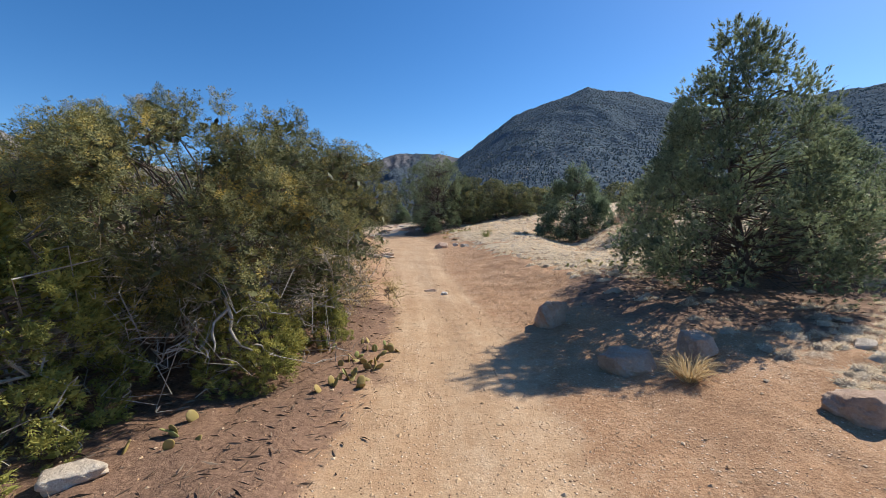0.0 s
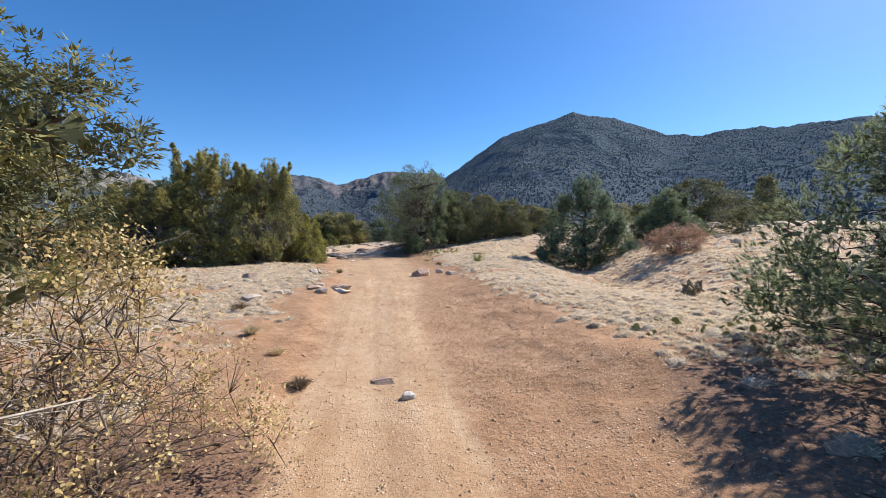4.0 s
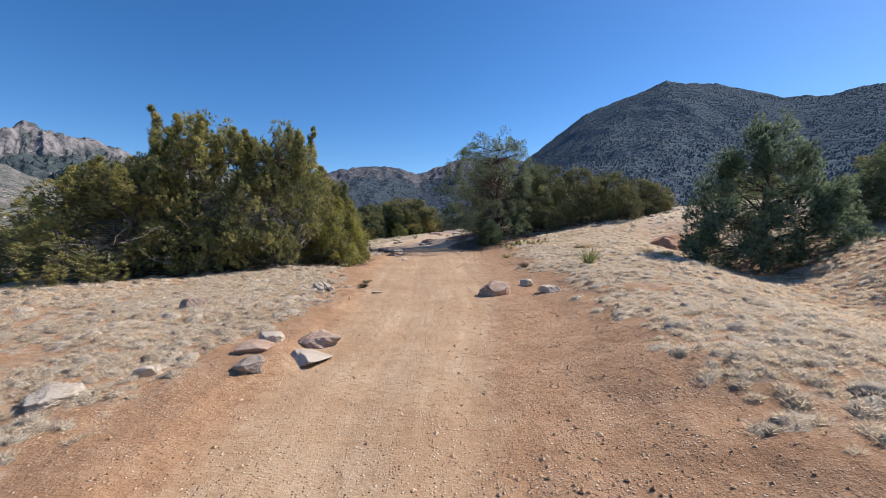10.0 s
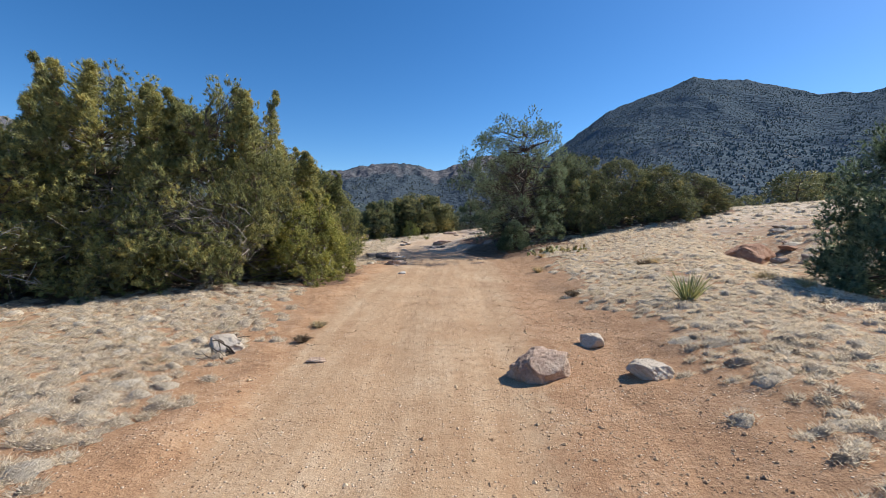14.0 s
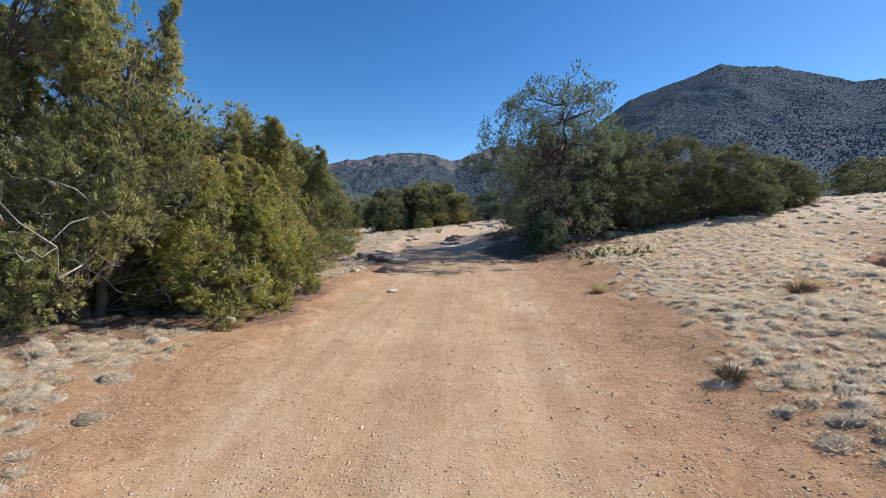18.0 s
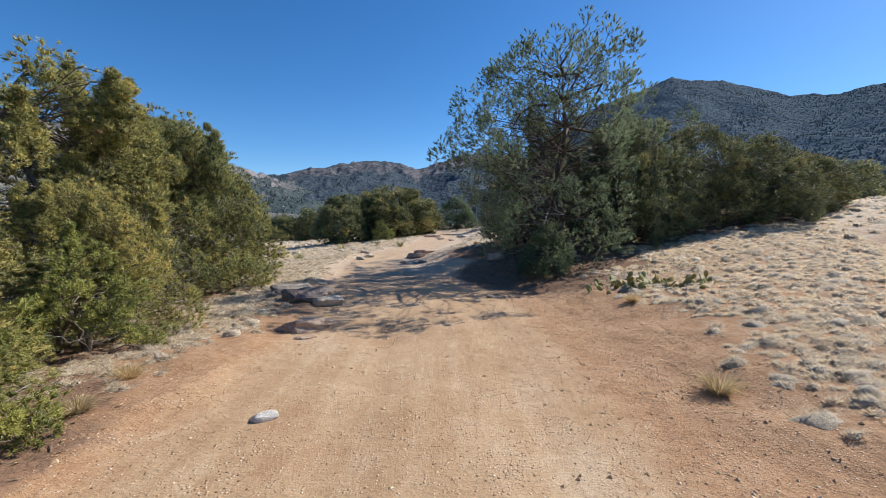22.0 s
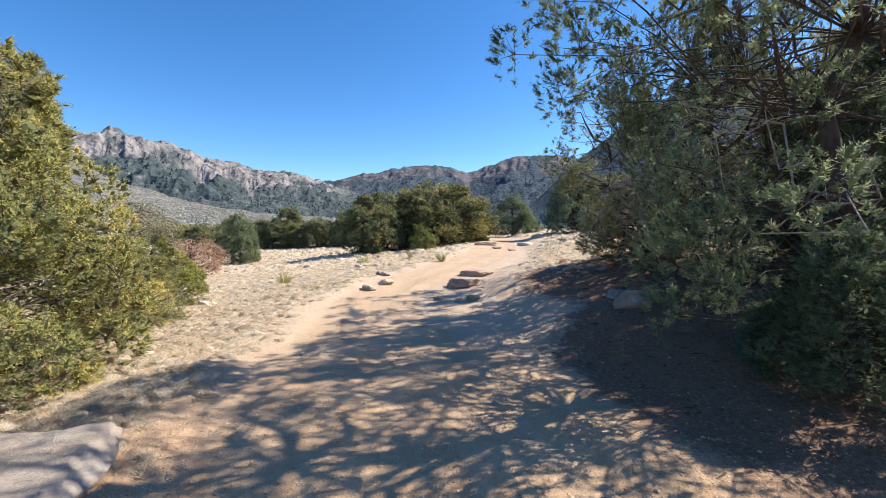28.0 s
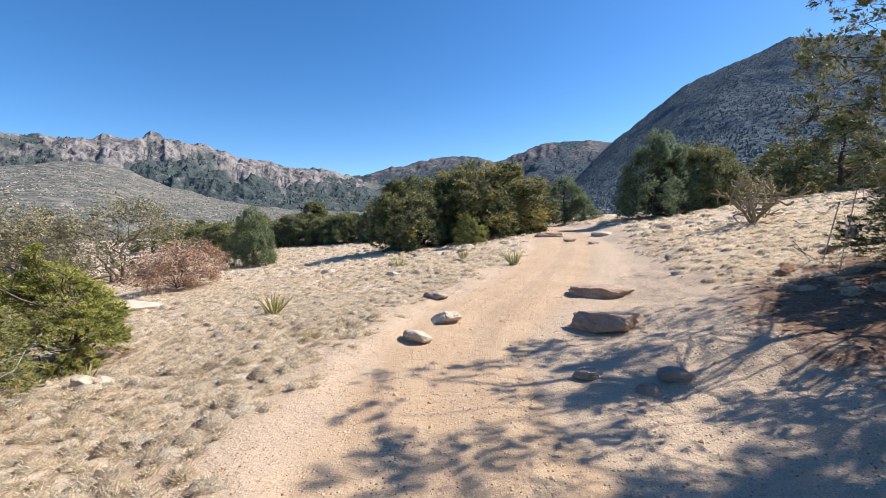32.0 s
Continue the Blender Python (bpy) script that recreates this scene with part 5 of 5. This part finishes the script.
def under_tree(x, y):
    out = 0 * x
    for tx, ty, s in TREES:
        out = np.maximum(out, 1 - smooth01((np.hypot(x - tx, y - ty) / s - 0.55) / 0.45))
    return out


def tussocks(name, label, count, box, per, size, mat, seed, patchy=0.0, wide=0.003, mats=True, tall=1.0, hole=None):
    """Grass tufts: low uneven mats bristling with blades."""
    rng = np.random.RandomState(seed)
    cell = math.sqrt((box[1] - box[0]) * (box[3] - box[2]) / count)
    x, y = np.meshgrid(np.arange(box[0], box[1], cell), np.arange(box[2], box[3], cell))
    x, y = x.ravel(), y.ravel()
    count = len(x)
    x = x + rng.uniform(-0.5, 0.5, count) * cell + 0.35 * np.sin(1.7 * y)
    y = y + rng.uniform(-0.5, 0.5, count) * cell + 0.3 * np.sin(1.9 * x)
    o = off_trail(x, y) - np.where(x > trail_x(y), margin_r(y), margin_l(y))
    clump = fbm(x * 0.45, y * 0.45, 77, 4)
    patchy = patchy - 0.3 * (x < trail_x(y)) * smooth01((17 - y) / 5) - 0.3 * smooth01((7 - y) / 2)
    want = smooth01((o - 0.15 + 0.5 * clump) / 0.9) * (1 - 0.85 * under_tree(x, y)) * smooth01((clump + patchy) / 0.35 + 0.5)
    keep = rng.uniform(0, 1, count) < want
    if hole:
        keep &= ~((x > hole[0]) & (x < hole[1]) & (y > hole[2]) & (y < hole[3]))
    x, y = x[keep], y[keep]
    n = len(x)
    r = size * rng.lognormal(0, 0.38, n).clip(0.45, 2.0)
    up = r * rng.uniform(0.6, 1.25, n) * tall
    if mats:
        seg = 7
        ang = np.arange(seg) * 6.283 / seg
        rings = []
        for f, h in ((0.85, -0.12), (0.55, 0.2)):
            rr = r[:, None] * f * rng.uniform(0.55, 1.4, (n, seg))
            px, py = x[:, None] + np.cos(ang) * rr, y[:, None] + np.sin(ang) * rr * 0.8
            rings.append(np.stack([px, py, height(px, py) + (up * h)[:, None] * rng.uniform(0.35, 1.6, (n, seg))], -1))
        cap = np.stack([x, y, height(x, y) + up * 0.33], -1)[:, None]
        v = np.concatenate(rings + [cap], 1)
        base = []
        for k in range(seg):
            q = (k + 1) % seg
            base += [(k, q, seg + q), (k, seg + q, seg + k), (seg + k, seg + q, 2 * seg)]
        m = 2 * seg + 1
        t = ((np.arange(n) * m)[:, None, None] + np.array(base)[None]).reshape(-1, 3)
        tagged(new(name + "_thatch", tri_mesh(name, v.reshape(-1, 3), t, THATCH, True)), "matted grey thatch at the foot of dry grass", "grass", kind="stuff")
    k = np.repeat(np.arange(n), per)
    m = len(k)
    a = rng.uniform(0, 6.283, m)
    q = np.sqrt(rng.uniform(0, 1, m))
    px, py = x[k] + np.cos(a) * q * r[k], y[k] + np.sin(a) * q * r[k] * 0.8
    p = np.stack([px, py, height(px, py) + up[k] * 0.36 * (1 - q ** 2.5) - 0.006], -1)
    b = a + rng.normal(0, 1.1, m)
    d = unit(np.stack([np.cos(b) * (0.5 + 0.9 * q), np.sin(b) * (0.5 + 0.9 * q), rng.uniform(0.3, 1.3, m)], -1))
    L = size * rng.uniform(0.2, 0.55, m) * tall
    side = unit(np.cross(d, rng.normal(0, 1, (m, 3)))) * wide * rng.uniform(0.7, 1.5, (m, 1))
    v = np.stack([p - side, p + side, p + d * L[:, None]], 1).reshape(-1, 3)
    return tagged(new(name, tri_mesh(name, v, np.arange(m * 3).reshape(-1, 3), mat)), label, "grass", kind="stuff")


tussocks("grass_edge", "grey straw-coloured dry grama grass in low mats", 22500, (-3.2, 7.6, 0, 42), 150, 0.092, GRASS, 1, patchy=0.52, wide=0.0024)
tussocks("grass_near", "low mats of dry grey grama grass beyond the trail edge", 27000, (-10, 15, 0, 48), 78, 0.112, GRASS, 4, patchy=0.62, wide=0.0045, hole=(-3.2, 7.6, 0, 42))
tussocks("grass_far", "pale dry grass over the meadow", 15000, (-28, 36, 6, 84), 30, 0.2, GRASS, 2, patchy=0.55, wide=0.012, hole=(-9, 14, 0, 47))
tussocks("grass_tall", "scattered tan dry grass stems", 1500, (-10, 16, -1, 60), 40, 0.2, STRAW, 3, patchy=-0.05, wide=0.0024, mats=False, tall=1.6)


def gravel(name, label, count, box, size, mat, seed, on_trail):
    """Loose stones: small uneven lumps."""
    rng = np.random.RandomState(seed)
    x, y = rng.uniform(box[0], box[1], count), rng.uniform(box[2], box[3], count)
    o = off_trail(x, y)
    keep = rng.uniform(0, 1, count) < (np.where(o < 0.1, 1, 0.35) if on_trail else smooth01(o / 0.5))
    x, y = x[keep], y[keep]
    n = len(x)
    r = size * rng.lognormal(0, 0.5, n).clip(0.4, 3.2)
    oct_ = np.array([(1, 0, 0), (0, 1, 0), (-1, 0, 0), (0, -1, 0), (0, 0, 0.5), (0, 0, -0.5)], float)
    turn = rng.uniform(0, 6.28, n)
    v = oct_[None] * rng.uniform(0.6, 1.25, (n, 6, 1)) * r[:, None, None]
    c, s = np.cos(turn)[:, None], np.sin(turn)[:, None]
    v = np.stack([v[..., 0] * c - v[..., 1] * s, v[..., 0] * s + v[..., 1] * c, v[..., 2]], -1)
    v = v + np.stack([x, y, height(x, y) + r * 0.15], -1)[:, None]
    base = np.array([(0, 1, 4), (1, 2, 4), (2, 3, 4), (3, 0, 4), (1, 0, 5), (2, 1, 5), (3, 2, 5), (0, 3, 5)])
    t = (np.arange(n) * 6)[:, None, None] + base[None]
    return tagged(new(name, tri_mesh(name, v.reshape(-1, 3), t.reshape(-1, 3), mat)), label, "gravel", kind="stuff")


GRIT = leaf_material("tan_gravel", [(0.2, (0.42, 0.27, 0.165)), (0.55, (0.55, 0.39, 0.255)), (0.9, (0.70, 0.57, 0.43))], 0.9, 0.0)
CHIPS = leaf_material("brown_litter", [(0.2, (0.07, 0.045, 0.03)), (0.55, (0.17, 0.11, 0.075)), (0.9, (0.30, 0.22, 0.16))], 0.9, 0.0)
gravel("gravel_fine", "fine tan grit over the trail", 50000, (-2.5, 7, 0, 40), 0.0045, GRIT, 5, True)
gravel("gravel_coarse", "scattered small tan stones on the trail", 24000, (-3, 7.5, 0, 42), 0.0082, GRIT, 6, True)


def chips(name, label, count, seed):
    """Twigs and bark bits lying under the trees."""
    rng = np.random.RandomState(seed)
    x, y = rng.uniform(-5, 10, count), rng.uniform(0, 42, count)
    keep = rng.uniform(0, 1, count) < under_tree(x, y) * (off_trail(x, y) > -0.2)
    x, y = x[keep], y[keep]
    n = len(x)
    a = rng.uniform(0, 6.28, n)
    d = np.stack([np.cos(a), np.sin(a), rng.normal(0, 0.12, n)], -1)
    p = np.stack([x, y, height(x, y) + 0.006], -1)
    v, t = sprigs(p, unit(d), rng.uniform(0.03, 0.14, n), rng.uniform(0.004, 0.010, n), rng)
    return tagged(new(name, tri_mesh(name, v, t, CHIPS)), label, "litter", kind="stuff")


chips("needle_litter", "brown bark and twig litter under the trees", 60000, 7)


def clods(name, label, count, seed, reach=(0, 46), right=0.6, size=0.004, band=(0.25, 0.4)):
    """Crumbs of red soil along the edges of the trail."""
    rng = np.random.RandomState(seed)
    y = rng.uniform(*reach, count)
    side = rng.choice((-1, 1), count, p=(1 - right, right))
    x = trail_x(y) + side * (trail_w(y) / 2 + rng.normal(*band, count))
    r = size * rng.lognormal(0, 0.5, count).clip(0.4, 3)
    base = np.array([(1, 0, 0), (0, 1, 0), (-1, 0, 0), (0, -1, 0), (0, 0, 0.5), (0, 0, -0.5)], float)
    v = base[None] * rng.uniform(0.6, 1.3, (count, 6, 1)) * r[:, None, None] + np.stack([x, y, height(x, y) + r * 0.2], -1)[:, None]
    t = (np.arange(count) * 6)[:, None, None] + np.array([(0, 1, 4), (1, 2, 4), (2, 3, 4), (3, 0, 4), (1, 0, 5), (2, 1, 5), (3, 2, 5), (0, 3, 5)])[None]
    return tagged(new(name, tri_mesh(name, v.reshape(-1, 3), t.reshape(-1, 3), CLOD)), label, "soil", kind="stuff")


CLOD = leaf_material("red_soil_crumbs", [(0.2, (0.40, 0.24, 0.14)), (0.6, (0.52, 0.34, 0.21)), (0.9, (0.64, 0.47, 0.32))], 0.95, 0.0)
clods("soil_crumbs", "crumbs of red soil along the trail edges", 16000, 9)
clods("soil_clods", "crumbly red soil along the meadow edge", 15000, 12, (4, 32), 0.85, 0.0072, (0.1, 0.7))
clods("soil_lumps", "loose lumps of red soil on the bank beside the trail", 6000, 10, (2, 18), 0.95, 0.0046, (-0.3, 0.22))
